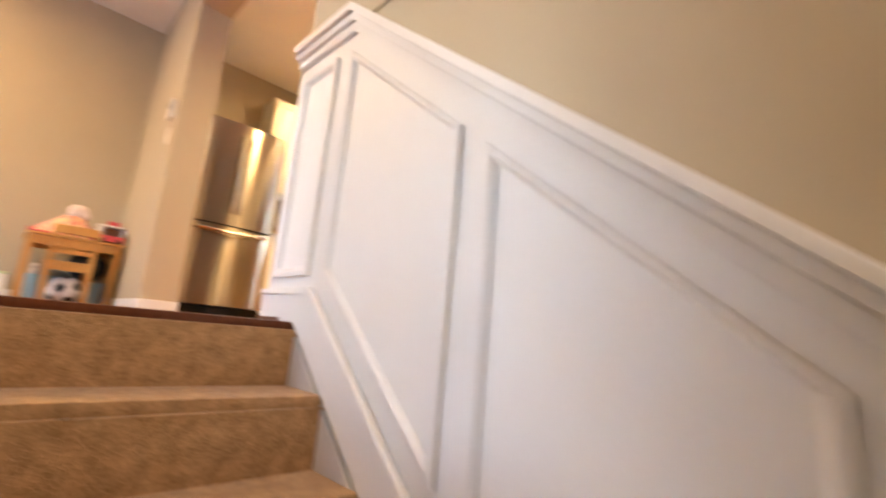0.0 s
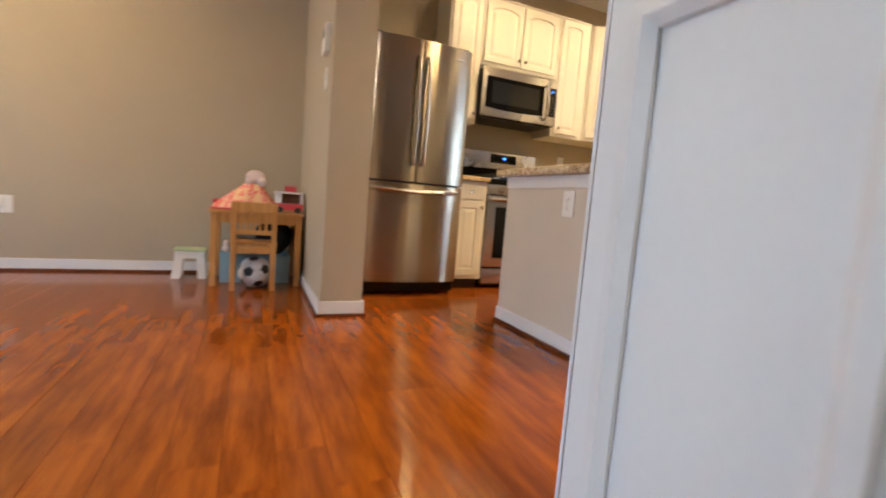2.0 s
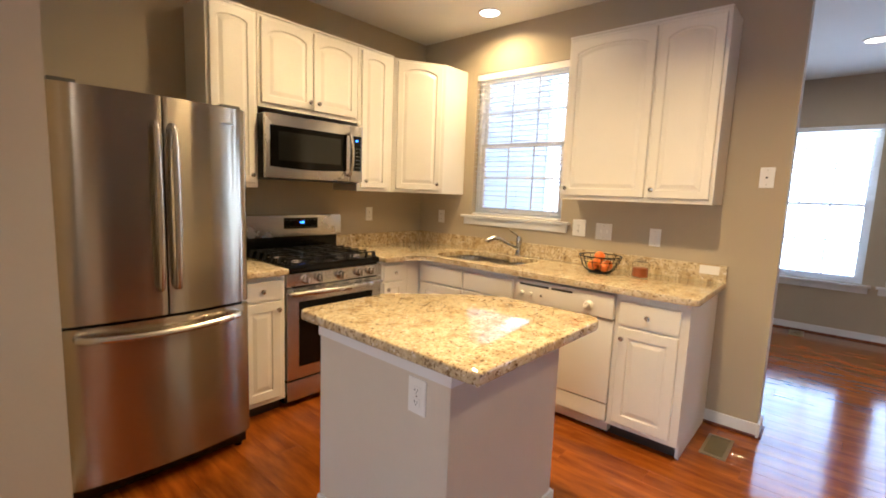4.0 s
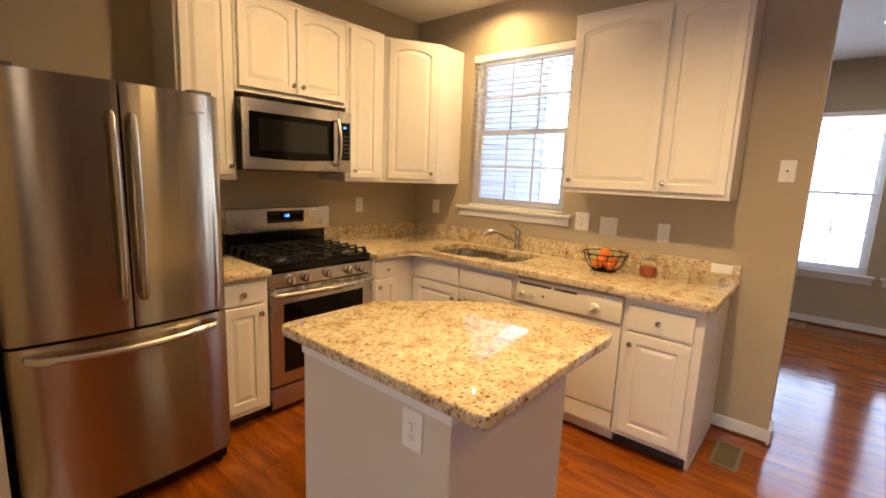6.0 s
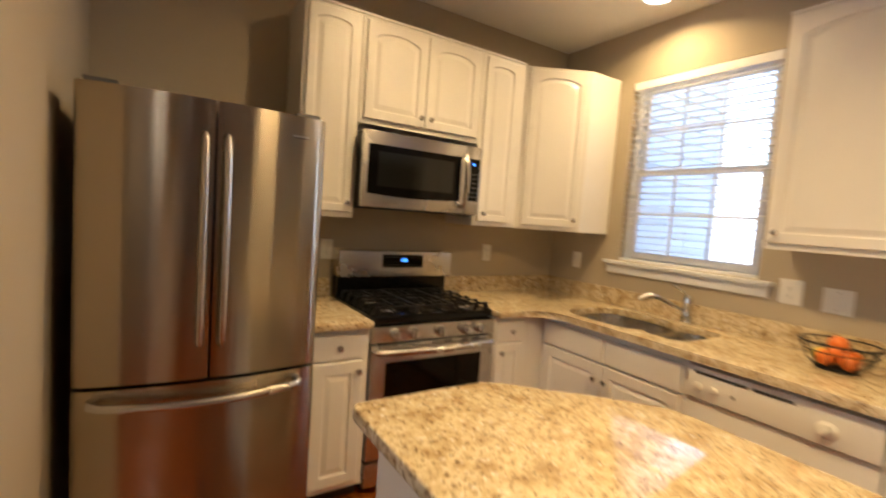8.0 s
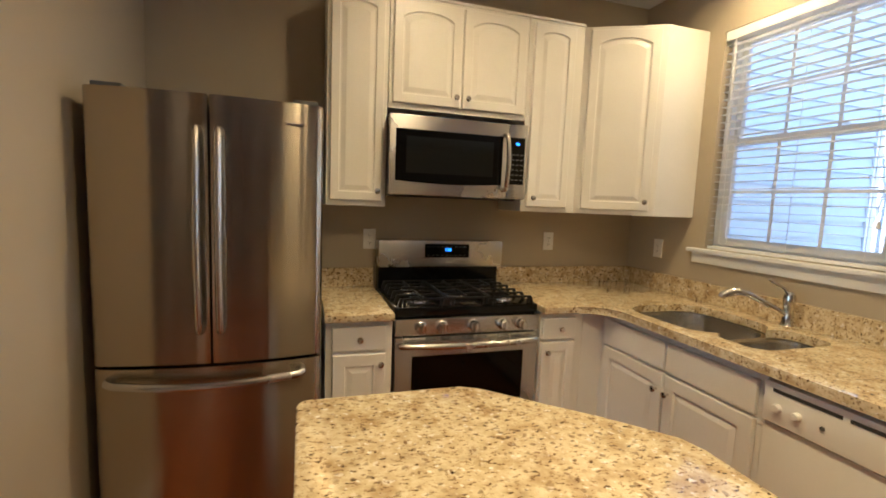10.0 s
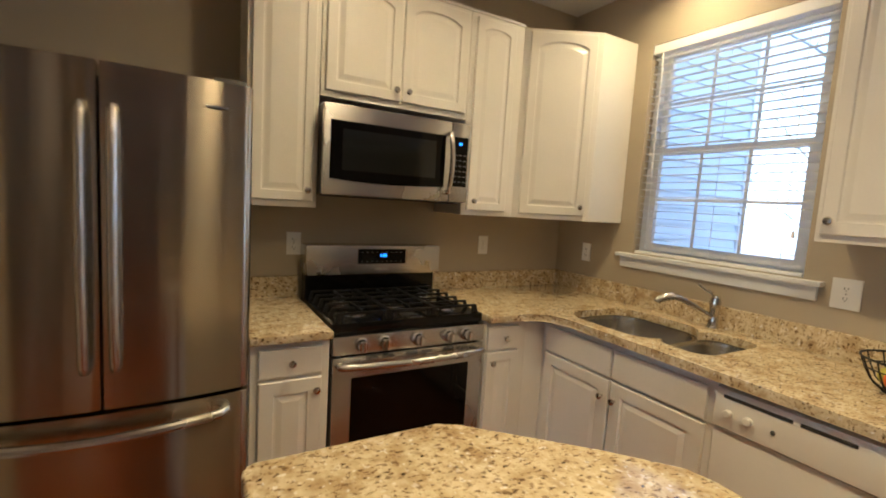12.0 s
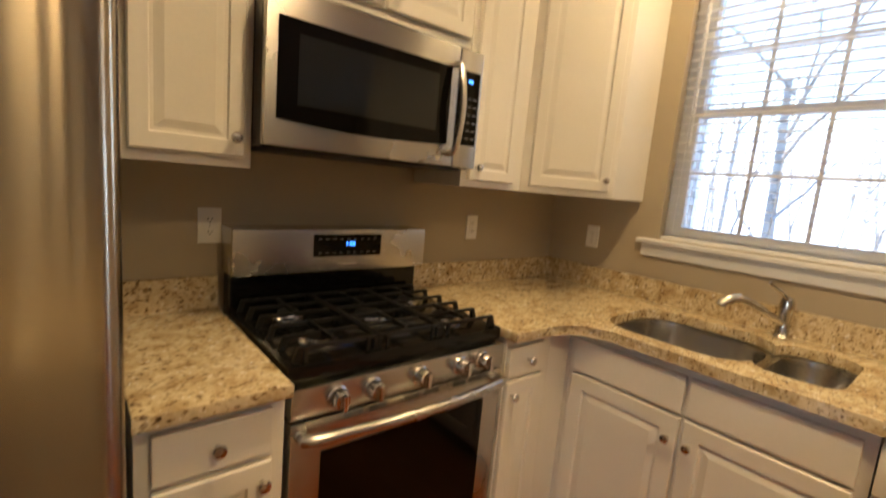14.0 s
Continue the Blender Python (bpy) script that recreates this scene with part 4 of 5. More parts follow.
for r in range(6):
    for k in range(3):
        part("button", boxes((4.682 + k * 0.026, 4.698 + k * 0.026, MY - 0.0052, MY - 0.0042, 1.556 + r * 0.027, 1.562 + r * 0.027)), DARKSTEEL, cp)
part("under_grille", boxes((MX0 + 0.03, MX1 - 0.03, MY + 0.05, NY - 0.05, MZ0 - 0.006, MZ0 - 0.0005)), SLOT, mw)

# ---- dishwasher ----
dish = thing("dishwasher", (5.5, 4.945, 0), "white built-in dishwasher with dial and push buttons", "dishwasher")
DX, D0, D1 = BX - 0.012, 4.586, 5.241
part("body", boxes((BX + 0.035, EX - 0.02, D0, D1, 0.02, 0.865)), APPL, dish)
part("door", boxes((DX, BX + 0.033, D0, D1, 0.205, 0.708), bevel=0.005), APPL, dish, smooth=True)
pan = part("control_panel", boxes((DX - 0.012, BX + 0.033, D0, D1, 0.716, 0.858), bevel=0.006), APPL, dish, smooth=True)
part("vent_slot", boxes((DX - 0.0135, DX - 0.0122, 5.0, D1 - 0.03, 0.826, 0.838)), SLOT, pan)
part("vent_slot", boxes((DX - 0.0135, DX - 0.0122, 4.84, 4.98, 0.826, 0.838)), SLOT, pan)
part("kick_plate", boxes((DX + 0.004, BX + 0.033, D0 + 0.002, D1 - 0.002, 0.095, 0.198), bevel=0.003), APPL, dish)
part("toe_kick", boxes((BX + 0.06, BX + 0.1, D0 + 0.002, D1 - 0.002, 0.0, 0.094)), TOE, dish)
for y in (5.19, 5.125):
    part("push_button", moved(lathe([(0.014, 0), (0.014, 0.014), (0.011, 0.017)], 14), pose(DX - 0.0122, y, 0.775, 0, -90, 0)), APPL, pan, smooth=True)
part("indicator", moved(lathe([(0.008, 0), (0.007, 0.003)], 12), pose(DX - 0.0122, 5.05, 0.772, 0, -90, 0)), DARKSTEEL, pan, smooth=True)
dl = part("dial", moved(lathe([(0.031, 0), (0.031, 0.006), (0.024, 0.010), (0.022, 0.014)], 20), pose(DX - 0.0122, 4.735, 0.775, 0, -90, 0)), APPL, pan, smooth=True)
part("dial_grip", moved(boxes((-0.006, 0.006, -0.026, 0.026, 0.0142, 0.028), bevel=0.003), pose(DX - 0.0122, 4.735, 0.775, 0, -90, 0) @ pose(0, 0, 0, 0, 0, 35)), PLATE, dl)


# ---- plates and switches ----
def plate(name, m, label, kind="outlet", w=0.072, h=0.118):
    """A wall plate; local x across, z up, seen from -y, its centre at the origin."""
    p = thing(name, m, label, "wall outlet" if kind == "outlet" else "wall switch")
    part("cover", moved(boxes((-w / 2, w / 2, -0.006, -0.0005, -h / 2, h / 2), bevel=0.002), m), PLATE, p)
    if kind == "outlet":
        for dz in (-0.021, 0.021):
            so = part("socket", moved(boxes((-0.017, 0.017, -0.0085, -0.0062, dz - 0.014, dz + 0.014), bevel=0.001), m), PLATE, p)
            for dx, hh in ((-0.006, 0.009), (0.006, 0.007)):
                part("slot", moved(boxes((dx - 0.0012, dx + 0.0012, -0.0093, -0.0087, dz - hh / 2 + 0.002, dz + hh / 2 + 0.002)), m), SLOT, so)
            part("slot", moved(boxes((-0.002, 0.002, -0.0093, -0.0087, dz - 0.010, dz - 0.006)), m), SLOT, so)
    elif kind == "switch":
        for k in range(max(1, round(w / 0.06))):
            dx = (k - (max(1, round(w / 0.06)) - 1) / 2) * 0.046
            part("toggle", moved(boxes((dx - 0.006, dx + 0.006, -0.016, -0.0062, -0.012, 0.012), bevel=0.002), m), PLATE, p)
    else:
        part("jack", moved(lathe([(0.006, 0.0), (0.006, 0.008)], 10), m @ pose(0, -0.0062, 0, 90, 0, 0)), DARKSTEEL, p)
    for dz in ((0.0,) if kind == "outlet" else (-0.042, 0.042)):
        part("screw", moved(lathe([(0.003, 0.0), (0.0028, 0.001)], 8), m @ pose(0, -0.0062, dz, 90, 0, 0)), CHROME, p)
    return p


plate("outlet", pose(3.985, NY, 1.19), "white duplex outlet on the beige wall above the short worktop")
plate("outlet", pose(5.185, NY, 1.19), "white duplex outlet on the beige wall beside the corner")
plate("outlet", pose(EX, 6.535, 1.178, 0, 0, -90), "white duplex outlet near the window")
plate("outlet", pose(EX, 5.145, 1.178, 0, 0, -90), "white oversize duplex outlet beside the window sill", w=0.10, h=0.125)
plate("light_switch", pose(EX, 4.955, 1.165, 0, 0, -90), "white double toggle switch plate", "switch", 0.118, 0.118)
plate("light_switch", pose(EX, 4.60, 1.155, 0, 0, -90), "white single switch plate under the cabinet", "switch")
plate("cable_plate", pose(EX, 4.02, 1.56, 0, 0, -90), "white cable plate with one round jack", "cable")
plate("outlet", pose(0.735, NY, 0.45), "white duplex outlet low on the play corner wall", w=0.10)
plate("outlet", pose(IX0, 4.668, 0.722, 0, 0, -90), "white duplex outlet on the island side", w=0.08, h=0.125)
plate("light_switch", pose(SX0, 5.60, 1.33, 0, 0, -90), "white toggle switch plate below the thermostat", "switch")
th = thing("thermostat", (SX0, 5.53, 1.52), "white rectangular thermostat on the wall end", "thermostat")
part("housing", boxes((SX0 - 0.03, SX0 - 0.001, 5.53, 5.65, 1.46, 1.61), bevel=0.006), PLATE, th)
part("display", boxes((SX0 - 0.032, SX0 - 0.0302, 5.555, 5.625, 1.54, 1.59)), DARKSTEEL, th)


def floor_vent(x0, x1, y0, y1, label):
    v = thing("floor_vent", ((x0 + x1) / 2, (y0 + y1) / 2, 0), label, "floor vent")
    brass = bpy.data.materials.get("dull_brass") or plain("dull_brass", (0.30, 0.24, 0.13), 0.45, metal=0.6)
    part("frame", boxes((x0, x1, y0, y0 + 0.016, 0.0005, 0.006), (x0, x1, y1 - 0.016, y1, 0.0005, 0.006), (x0, x0 + 0.016, y0 + 0.016, y1 - 0.016, 0.0005, 0.006), (x1 - 0.016, x1, y0 + 0.016, y1 - 0.016, 0.0005, 0.006)), brass, v)
    part("shadow_box", boxes((x0 + 0.016, x1 - 0.016, y0 + 0.016, y1 - 0.016, 0.0005, 0.0015)), SLOT, v)
    n = int((x1 - x0 - 0.03) / 0.014)
    for k in range(n):
        x = x0 + 0.02 + k * 0.014
        part("slat", boxes((x, x + 0.007, y0 + 0.016, y1 - 0.016, 0.0018, 0.0052)), brass, v)


floor_vent(5.40, 5.68, 4.00, 4.13, "brass floor register beside the end cabinet")
floor_vent(8.75, 9.03, 3.85, 3.98, "brass floor register under the breakfast window")

# ---- ceiling lamps ----
# the hall fixture is added with its fill light, out of view
for lx, ly in [(a, b) for _, a, b, _, _ in LAMPS] + [(7.85, 3.62)]:
    rl = thing("recessed_light", (lx, ly, CEIL), "round recessed ceiling downlight with white trim", "ceiling light", "recessed ceiling lights")
    ring = lathe([(0.095, CEIL - 0.0005), (0.092, CEIL - 0.006), (0.078, CEIL - 0.008), (0.072, CEIL - 0.003), (0.0725, CEIL - 0.0005)], 28, m=Matrix.Translation((lx, ly, 0)))
    part("trim_ring", ring, TRIM, rl, smooth=True)
    part("lens", lathe([(0.071, CEIL - 0.0008), (0.071, CEIL - 0.0028), (0.06, CEIL - 0.0032)], 28, m=Matrix.Translation((lx, ly, 0))), LENS, rl, "glowing lens")

# ---- things on the worktop ----
bx, by = 5.545, 4.845
bowl = thing("fruit_bowl", (bx, by, CT), "black wire fruit bowl on the granite worktop", "bowl")
T = Matrix.Translation((bx, by, CT))


def hoop(r, z, th):
    return tube([(bx + r * math.cos(2 * math.pi * k / 28), by + r * math.sin(2 * math.pi * k / 28), CT + z) for k in range(28)], th, 6, closed=True)


part("rim", hoop(0.135, 0.112, 0.004), IRON, bowl, smooth=True)
part("ring", hoop(0.122, 0.078, 0.0025), IRON, bowl, smooth=True)
part("base_ring", hoop(0.07, 0.005, 0.004), IRON, bowl, smooth=True)
for k in range(14):
    a = 2 * math.pi * k / 14
    pts_ = [(bx + r * math.cos(a), by + r * math.sin(a), CT + z) for r, z in ((0.068, 0.006), (0.10, 0.03), (0.12, 0.07), (0.135, 0.112))]
    part("rib", tube(pts_, 0.0025, 6), IRON, bowl, smooth=True)
part("floor_disc", lathe([(0.068, CT + 0.006), (0.068, CT + 0.010)], 20, m=Matrix.Translation((bx, by, 0))), IRON, bowl)
ORANGE = plain("orange_peel", (0.72, 0.17, 0.015), 0.42, grain=300, vary=0.1, bump=0.35)
YELLOW = plain("yellow_green_peel", (0.45, 0.42, 0.05), 0.4, grain=200, vary=0.2, bump=0.2)
for k, (dx, dy, dz, r, mat) in enumerate([(0.045, 0.03, 0.045, 0.036, ORANGE), (-0.035, -0.045, 0.045, 0.036, ORANGE), (0.0, 0.055, 0.046, 0.034, YELLOW), (-0.055, 0.025, 0.05, 0.034, ORANGE), (0.05, -0.035, 0.047, 0.035, ORANGE), (-0.01, 0.0, 0.105, 0.037, ORANGE), (-0.06, -0.005, 0.078, 0.026, ORANGE)]):
    bm = bmesh.new()
    bmesh.ops.create_uvsphere(bm, u_segments=18, v_segments=12, radius=r, matrix=Matrix.Translation((bx + dx, by + dy, CT + dz)) @ pose(0, 0, 0, 20 * k, 15 * k) @ Matrix.Diagonal((1, 1, 0.93, 1)))
    fr = part("orange" if mat is ORANGE else "lemon", bm, mat, smooth=True)
    tagged(fr, "ripe orange in the wire bowl" if mat is ORANGE else "yellow-green fruit in the wire bowl", "fruit", "fruit in the bowl")
jx, jy = 5.60, 4.60
jar = thing("jar_candle", (jx, jy, CT), "small glass jar with orange filling on the worktop", "jar")
part("filling", lathe([(0.044, CT + 0.004), (0.046, CT + 0.01), (0.046, CT + 0.058), (0.04, CT + 0.06)], 20, m=Matrix.Translation((jx, jy, 0))), plain("orange_wax", (0.65, 0.18, 0.05), 0.4), jar, "orange wax filling", smooth=True)
part("glass", lathe([(0.048, CT + 0.0005), (0.050, CT + 0.004), (0.050, CT + 0.085), (0.042, CT + 0.092), (0.042, CT + 0.098), (0.0405, CT + 0.098), (0.0405, CT + 0.09), (0.0475, CT + 0.083), (0.0475, CT + 0.0035), (0.04, CT + 0.0032)], 22, m=Matrix.Translation((jx, jy, 0))), clear_glass("jar_glass"), jar, smooth=True)
part("lid", lathe([(0.041, CT + 0.0985), (0.043, CT + 0.102), (0.043, CT + 0.112), (0.02, CT + 0.116), (0.008, CT + 0.12), (0.012, CT + 0.132), (0.004, CT + 0.136)], 20, m=Matrix.Translation((jx, jy, 0))), clear_glass("lid_glass"), jar, smooth=True)
# thin white block just in front of the backsplash end
tagged(part("white_block", boxes((EX - 0.030, EX - 0.0235, 4.20, 4.31, CT + 0.045, CT + 0.098), bevel=0.001), PLATE), "small thin white block against the backsplash end", "card")

# ---- play corner ----
def pine_box(bm, *a):
    return box(bm, *a, bevel=0.004)


table = thing("play_table", (2.30, 6.50, 0), "small honey-coloured wooden children's table", "table")
TX0, TX1, TY0, TY1, TZ = 2.005, 2.590, 6.265, 6.72, 0.525
part("tabletop", boxes((TX0 - 0.012, TX1 + 0.012, TY0 - 0.012, TY1 + 0.012, TZ - 0.02, TZ), bevel=0.005), PINE, table)
part("apron", boxes((TX0 + 0.042, TX1 - 0.042, TY0 + 0.006, TY0 + 0.022, TZ - 0.085, TZ - 0.021)), PINE, table)
part("apron", boxes((TX0 + 0.042, TX1 - 0.042, TY1 - 0.022, TY1 - 0.006, TZ - 0.085, TZ - 0.021)), PINE, table)
part("apron", boxes((TX0 + 0.006, TX0 + 0.022, TY0 + 0.042, TY1 - 0.042, TZ - 0.085, TZ - 0.021)), PINE, table)
part("apron", boxes((TX1 - 0.022, TX1 - 0.006, TY0 + 0.042, TY1 - 0.042, TZ - 0.085, TZ - 0.021)), PINE, table)
for x in (TX0, TX1 - 0.04):
    for y in (TY0, TY1 - 0.04):
        part("leg", boxes((x, x + 0.04, y, y + 0.04, 0, TZ - 0.021), bevel=0.005), PINE, table)

chair = thing("play_chair", (2.275, 6.22, 0), "small honey-coloured wooden children's chair with slatted back", "chair")
CX0, CX1, CY = 2.135, 2.415, 6.105
for x in (CX0, CX1 - 0.032):
    part("back_post", boxes((x, x + 0.032, CY, CY + 0.03, 0, 0.575), bevel=0.004), PINE, chair)
    part("front_leg", boxes((x, x + 0.03, CY + 0.235, CY + 0.265, 0, 0.30), bevel=0.004), PINE, chair)
    part("side_rail", boxes((x + 0.004, x + 0.024, CY + 0.031, CY + 0.234, 0.26, 0.30)), PINE, chair)
part("seat", boxes((CX0 - 0.006, CX1 + 0.006, CY + 0.031, CY + 0.28, 0.301, 0.322), bevel=0.005), PINE, chair)
part("seat_rail", boxes((CX0 + 0.033, CX1 - 0.033, CY + 0.004, CY + 0.026, 0.25, 0.30)), PINE, chair)
part("top_rail", boxes((CX0 - 0.002, CX1 + 0.002, CY - 0.003, CY + 0.027, 0.525, 0.59), bevel=0.008), PINE, chair)
part("lower_rail", boxes((CX0 + 0.033, CX1 - 0.033, CY + 0.004, CY + 0.024, 0.375, 0.405), bevel=0.003), PINE, chair)
for k in range(5):
    x = CX0 + 0.052 + k * 0.038
    part("back_slat", boxes((x, x + 0.018, CY + 0.008, CY + 0.020, 0.406, 0.524)), PINE, chair)

stool = thing("step_stool", (1.855, 6.62, 0), "white plastic step stool with a pale green top", "stool")
ST = plain("white_stool_plastic", (0.80, 0.79, 0.74), 0.4, vary=0.04)


def stool_leg(x0, x1, y0, y1, sx, sy):
    bm = boxes((x0, x1, y0, y1, 0, 0.185))
    for v in bm.verts:
        if v.co.z < 0.01:
            v.co.x += sx
            v.co.y += sy
    return bm


for x, sx in ((1.765, -0.02), (1.895, 0.02)):
    for y, sy in ((6.555, -0.015), (6.655, 0.015)):
        part("leg", stool_leg(x, x + 0.055, y, y + 0.045, sx, sy), ST, stool)
part("skirt", boxes((1.762, 1.953, 6.552, 6.703, 0.145, 0.196), bevel=0.006), ST, stool)
part("top", boxes((1.755, 1.960, 6.545, 6.71, 0.1965, 0.214), bevel=0.006), plain("pale_green_plastic", (0.52, 0.62, 0.36), 0.4), stool, "pale green top")

# football of single panels
ball = thing("football", (2.29, 6.235, 0.0), "black and white football under the chair", "ball")
BR = 0.108
phi = (1 + 5 ** 0.5) / 2
ico = [Vector(v).normalized() for v in [(-1, phi, 0), (1, phi, 0), (-1, -phi, 0), (1, -phi, 0), (0, -1, phi), (0, 1, phi), (0, -1, -phi), (0, 1, -phi), (phi, 0, -1), (phi, 0, 1), (-phi, 0, -1), (-phi, 0, 1)]]
el = min((ico[0] - v).length for v in ico[1:])
near = lambda a: [b for b in range(12) if b != a and abs((ico[a] - ico[b]).length - el) < 0.01]
faces_ = [(a, b, c) for a in range(12) for b in near(a) for c in near(a) if a < b < c and c in near(b)]
spin = Euler((0.5, 0.9, 0.3)).to_matrix()
BC = Vector((2.29, 6.235, BR))


def ball_panel(corners):
    c = sum(corners, Vector()) / len(corners)
    corners = [c + (p - c) * 0.97 for p in corners]
    ax = c.normalized()
    u = (corners[0] - c).normalized()
    w = ax.cross(u)
    corners.sort(key=lambda p: math.atan2((p - c).dot(w), (p - c).dot(u)))
    bm = bmesh.new()
    n = len(corners)
    rows_ = []
    for f, lift in ((1.0, 0.985), (0.94, 1.0), (0.5, 1.004)):
        ring = []
        for k in range(n):
            for s in range(3):
                p = c + (corners[k].lerp(corners[(k + 1) % n], s / 3) - c) * f
                ring.append(bm.verts.new(BC + spin @ (p.normalized() * BR * lift)))
        rows_.append(ring)
    for a, b in zip(rows_, rows_[1:]):
        for k in range(len(a)):
            bm.faces.new((a[k], a[(k + 1) % len(a)], b[(k + 1) % len(a)], b[k]))
    top_ = bm.verts.new(BC + spin @ (ax * BR * 1.004))
    for k in range(len(rows_[-1])):
        bm.faces.new((rows_[-1][k], rows_[-1][(k + 1) % len(rows_[-1])], top_))
    return bm


WHITEL, BLACKL = plain("white_ball_leather", (0.75, 0.74, 0.72), 0.4), plain("black_ball_leather", (0.02, 0.02, 0.02), 0.4)
for a in range(12):
    part("black_panel", ball_panel([ico[a].lerp(ico[b], 1 / 3) for b in near(a)]), BLACKL, ball, smooth=True)
for a, b, c in faces_:
    part("white_panel", ball_panel([ico[p].lerp(ico[q], 1 / 3) for p in (a, b, c) for q in (a, b, c) if p != q]), WHITEL, ball, smooth=True)

# bins and bag under the table
BIN = plain("pale_blue_bin", (0.28, 0.44, 0.52), 0.45, vary=0.08)


def storage_bin(x0, x1, y0, y1, h, label):
    b = thing("storage_bin", ((x0 + x1) / 2, (y0 + y1) / 2, 0), label, "storage bin", "bins under the table")
    part("tub", boxes((x0, x1, y0, y0 + 0.008, 0.006, h), (x0, x1, y1 - 0.008, y1, 0.006, h), (x0, x0 + 0.008, y0 + 0.008, y1 - 0.008, 0.006, h), (x1 - 0.008, x1, y0 + 0.008, y1 - 0.008, 0.006, h), (x0, x1, y0, y1, 0.0, 0.006)), BIN, b)
    part("rim", boxes((x0 - 0.006, x1 + 0.006, y0 - 0.006, y0 - 0.0005, h - 0.02, h)), BIN, b)
    part("rim", boxes((x0 - 0.006, x1 + 0.006, y1 + 0.0005, y1 + 0.006, h - 0.02, h)), BIN, b)


storage_bin(2.06, 2.27, 6.41, 6.69, 0.215, "pale blue plastic toy bin under the table")
storage_bin(2.29, 2.53, 6.41, 6.69, 0.20, "pale blue plastic toy bin beside another bin")
DARKCLOTH = plain("black_cloth", (0.012, 0.012, 0.014), 0.9, grain=150, vary=0.3, bump=0.5)
bag = bmesh.new()
bmesh.ops.create_icosphere(bag, subdivisions=4, radius=1.0)
for v in bag.verts:
    k = 1 + 0.12 * noise.noise(v.co * 2.2)
    v.co = Vector((2.42 + 0.13 * v.co.x * k, 6.55 + 0.13 * v.co.y * k, max(0.2, 0.33 + 0.135 * v.co.z * k)))
tagged(part("toy_bag", bag, DARKCLOTH, smooth=True), "slumped black cloth bag on the toy bin", "bag")
bk = bmesh.new()
box(bk, 2.597, 2.602, 6.30, 6.66, 0.0, 0.40, 0.001)
tagged(part("dark_board", bk, DARKCLOTH), "thin dark board leaning beside the table", "board")
sm = bmesh.new()
for dx, dz, r in ((0, 0.03, 0.03), (0.0, 0.068, 0.024)):
    bmesh.ops.create_uvsphere(sm, u_segments=14, v_segments=10, radius=r, matrix=Matrix.Translation((2.10 + dx, 6.455, 0.215 + dz - 0.004)))
tagged(part("stuffed_toy", sm, plain("white_plush", (0.7, 0.62, 0.58), 0.95, grain=200, bump=0.6), smooth=True), "small white plush toy on the toy bin", "toy")

# doll under a checked cloth, one mesh
dm = bmesh.new()
prof = [(0.205, 0.0), (0.20, 0.03), (0.165, 0.075), (0.115, 0.125), (0.08, 0.165), (0.06, 0.185)]
rings = []
for r, z in prof:
    ring = []
    for k in range(40):
        a = 2 * math.pi * k / 40
        rr = r * (1 + (0.10 * math.sin(6 * a) + 0.05 * math.sin(11 * a + 1)) * (r / 0.2))
        ring.append(dm.verts.new((2.215 + rr * 0.98 * math.cos(a) + z * 0.25, 6.44 + rr * 0.72 * math.sin(a), TZ + 0.001 + z)))
    rings.append(ring)
for a, b in zip(rings, rings[1:]):
    for k in range(40):
        dm.faces.new((a[k], a[(k + 1) % 40], b[(k + 1) % 40], b[k]))
dm.faces.new(rings[-1])
dm.faces.new(rings[0][::-1])
tagged(part("doll_dress", dm, checked("coral_checked_cloth", ((0.80, 0.16, 0.11), (0.85, 0.42, 0.34), (0.85, 0.55, 0.30)), 45), smooth=True), "coral checked cloth dress heaped on the table", "dress")
hd = bmesh.new()
bmesh.ops.create_uvsphere(hd, u_segments=24, v_segments=16, radius=0.058, matrix=Matrix.Translation((2.275, 6.44, TZ + 0.235)) @ Matrix.Diagonal((1.15, 1, 0.92, 1)))
bmesh.ops.create_uvsphere(hd, u_segments=18, v_segments=12, radius=0.036, matrix=Matrix.Translation((2.315, 6.41, TZ + 0.205)))
bmesh.ops.create_uvsphere(hd, u_segments=18, v_segments=12, radius=0.03, matrix=Matrix.Translation((2.235, 6.42, TZ + 0.20)))
tagged(part("doll", hd, plain("pale_pink_plush", (0.78, 0.64, 0.60), 0.85, grain=160, vary=0.15, bump=0.5), smooth=True), "pale pink plush doll slumped on the checked cloth", "doll")
truck = thing("toy_truck", (2.50, 6.36, TZ), "white and red toy food truck on the table", "toy truck")
WT, RT = plain("toy_white", (0.78, 0.77, 0.76), 0.3), plain("toy_red", (0.62, 0.07, 0.09), 0.3)
T0 = TZ + 0.0005
part("chassis", boxes((2.405, 2.598, 6.305, 6.415, T0 + 0.018, T0 + 0.066), bevel=0.004), RT, truck, "red lower body")
part("post", boxes((2.408, 2.45, 6.308, 6.412, T0 + 0.0665, T0 + 0.135), bevel=0.003), WT, truck)
part("post", boxes((2.58, 2.596, 6.308, 6.412, T0 + 0.0665, T0 + 0.135), bevel=0.003), WT, truck)
part("back_wall", boxes((2.451, 2.579, 6.39, 6.412, T0 + 0.0665, T0 + 0.135)), plain("toy_brown", (0.25, 0.12, 0.06), 0.5), truck)
part("roof", boxes((2.403, 2.601, 6.30, 6.42, T0 + 0.1355, T0 + 0.150), bevel=0.004), WT, truck)
part("roof_sign", boxes((2.47, 2.55, 6.35, 6.36, T0 + 0.1505, T0 + 0.19), bevel=0.003), RT, truck)
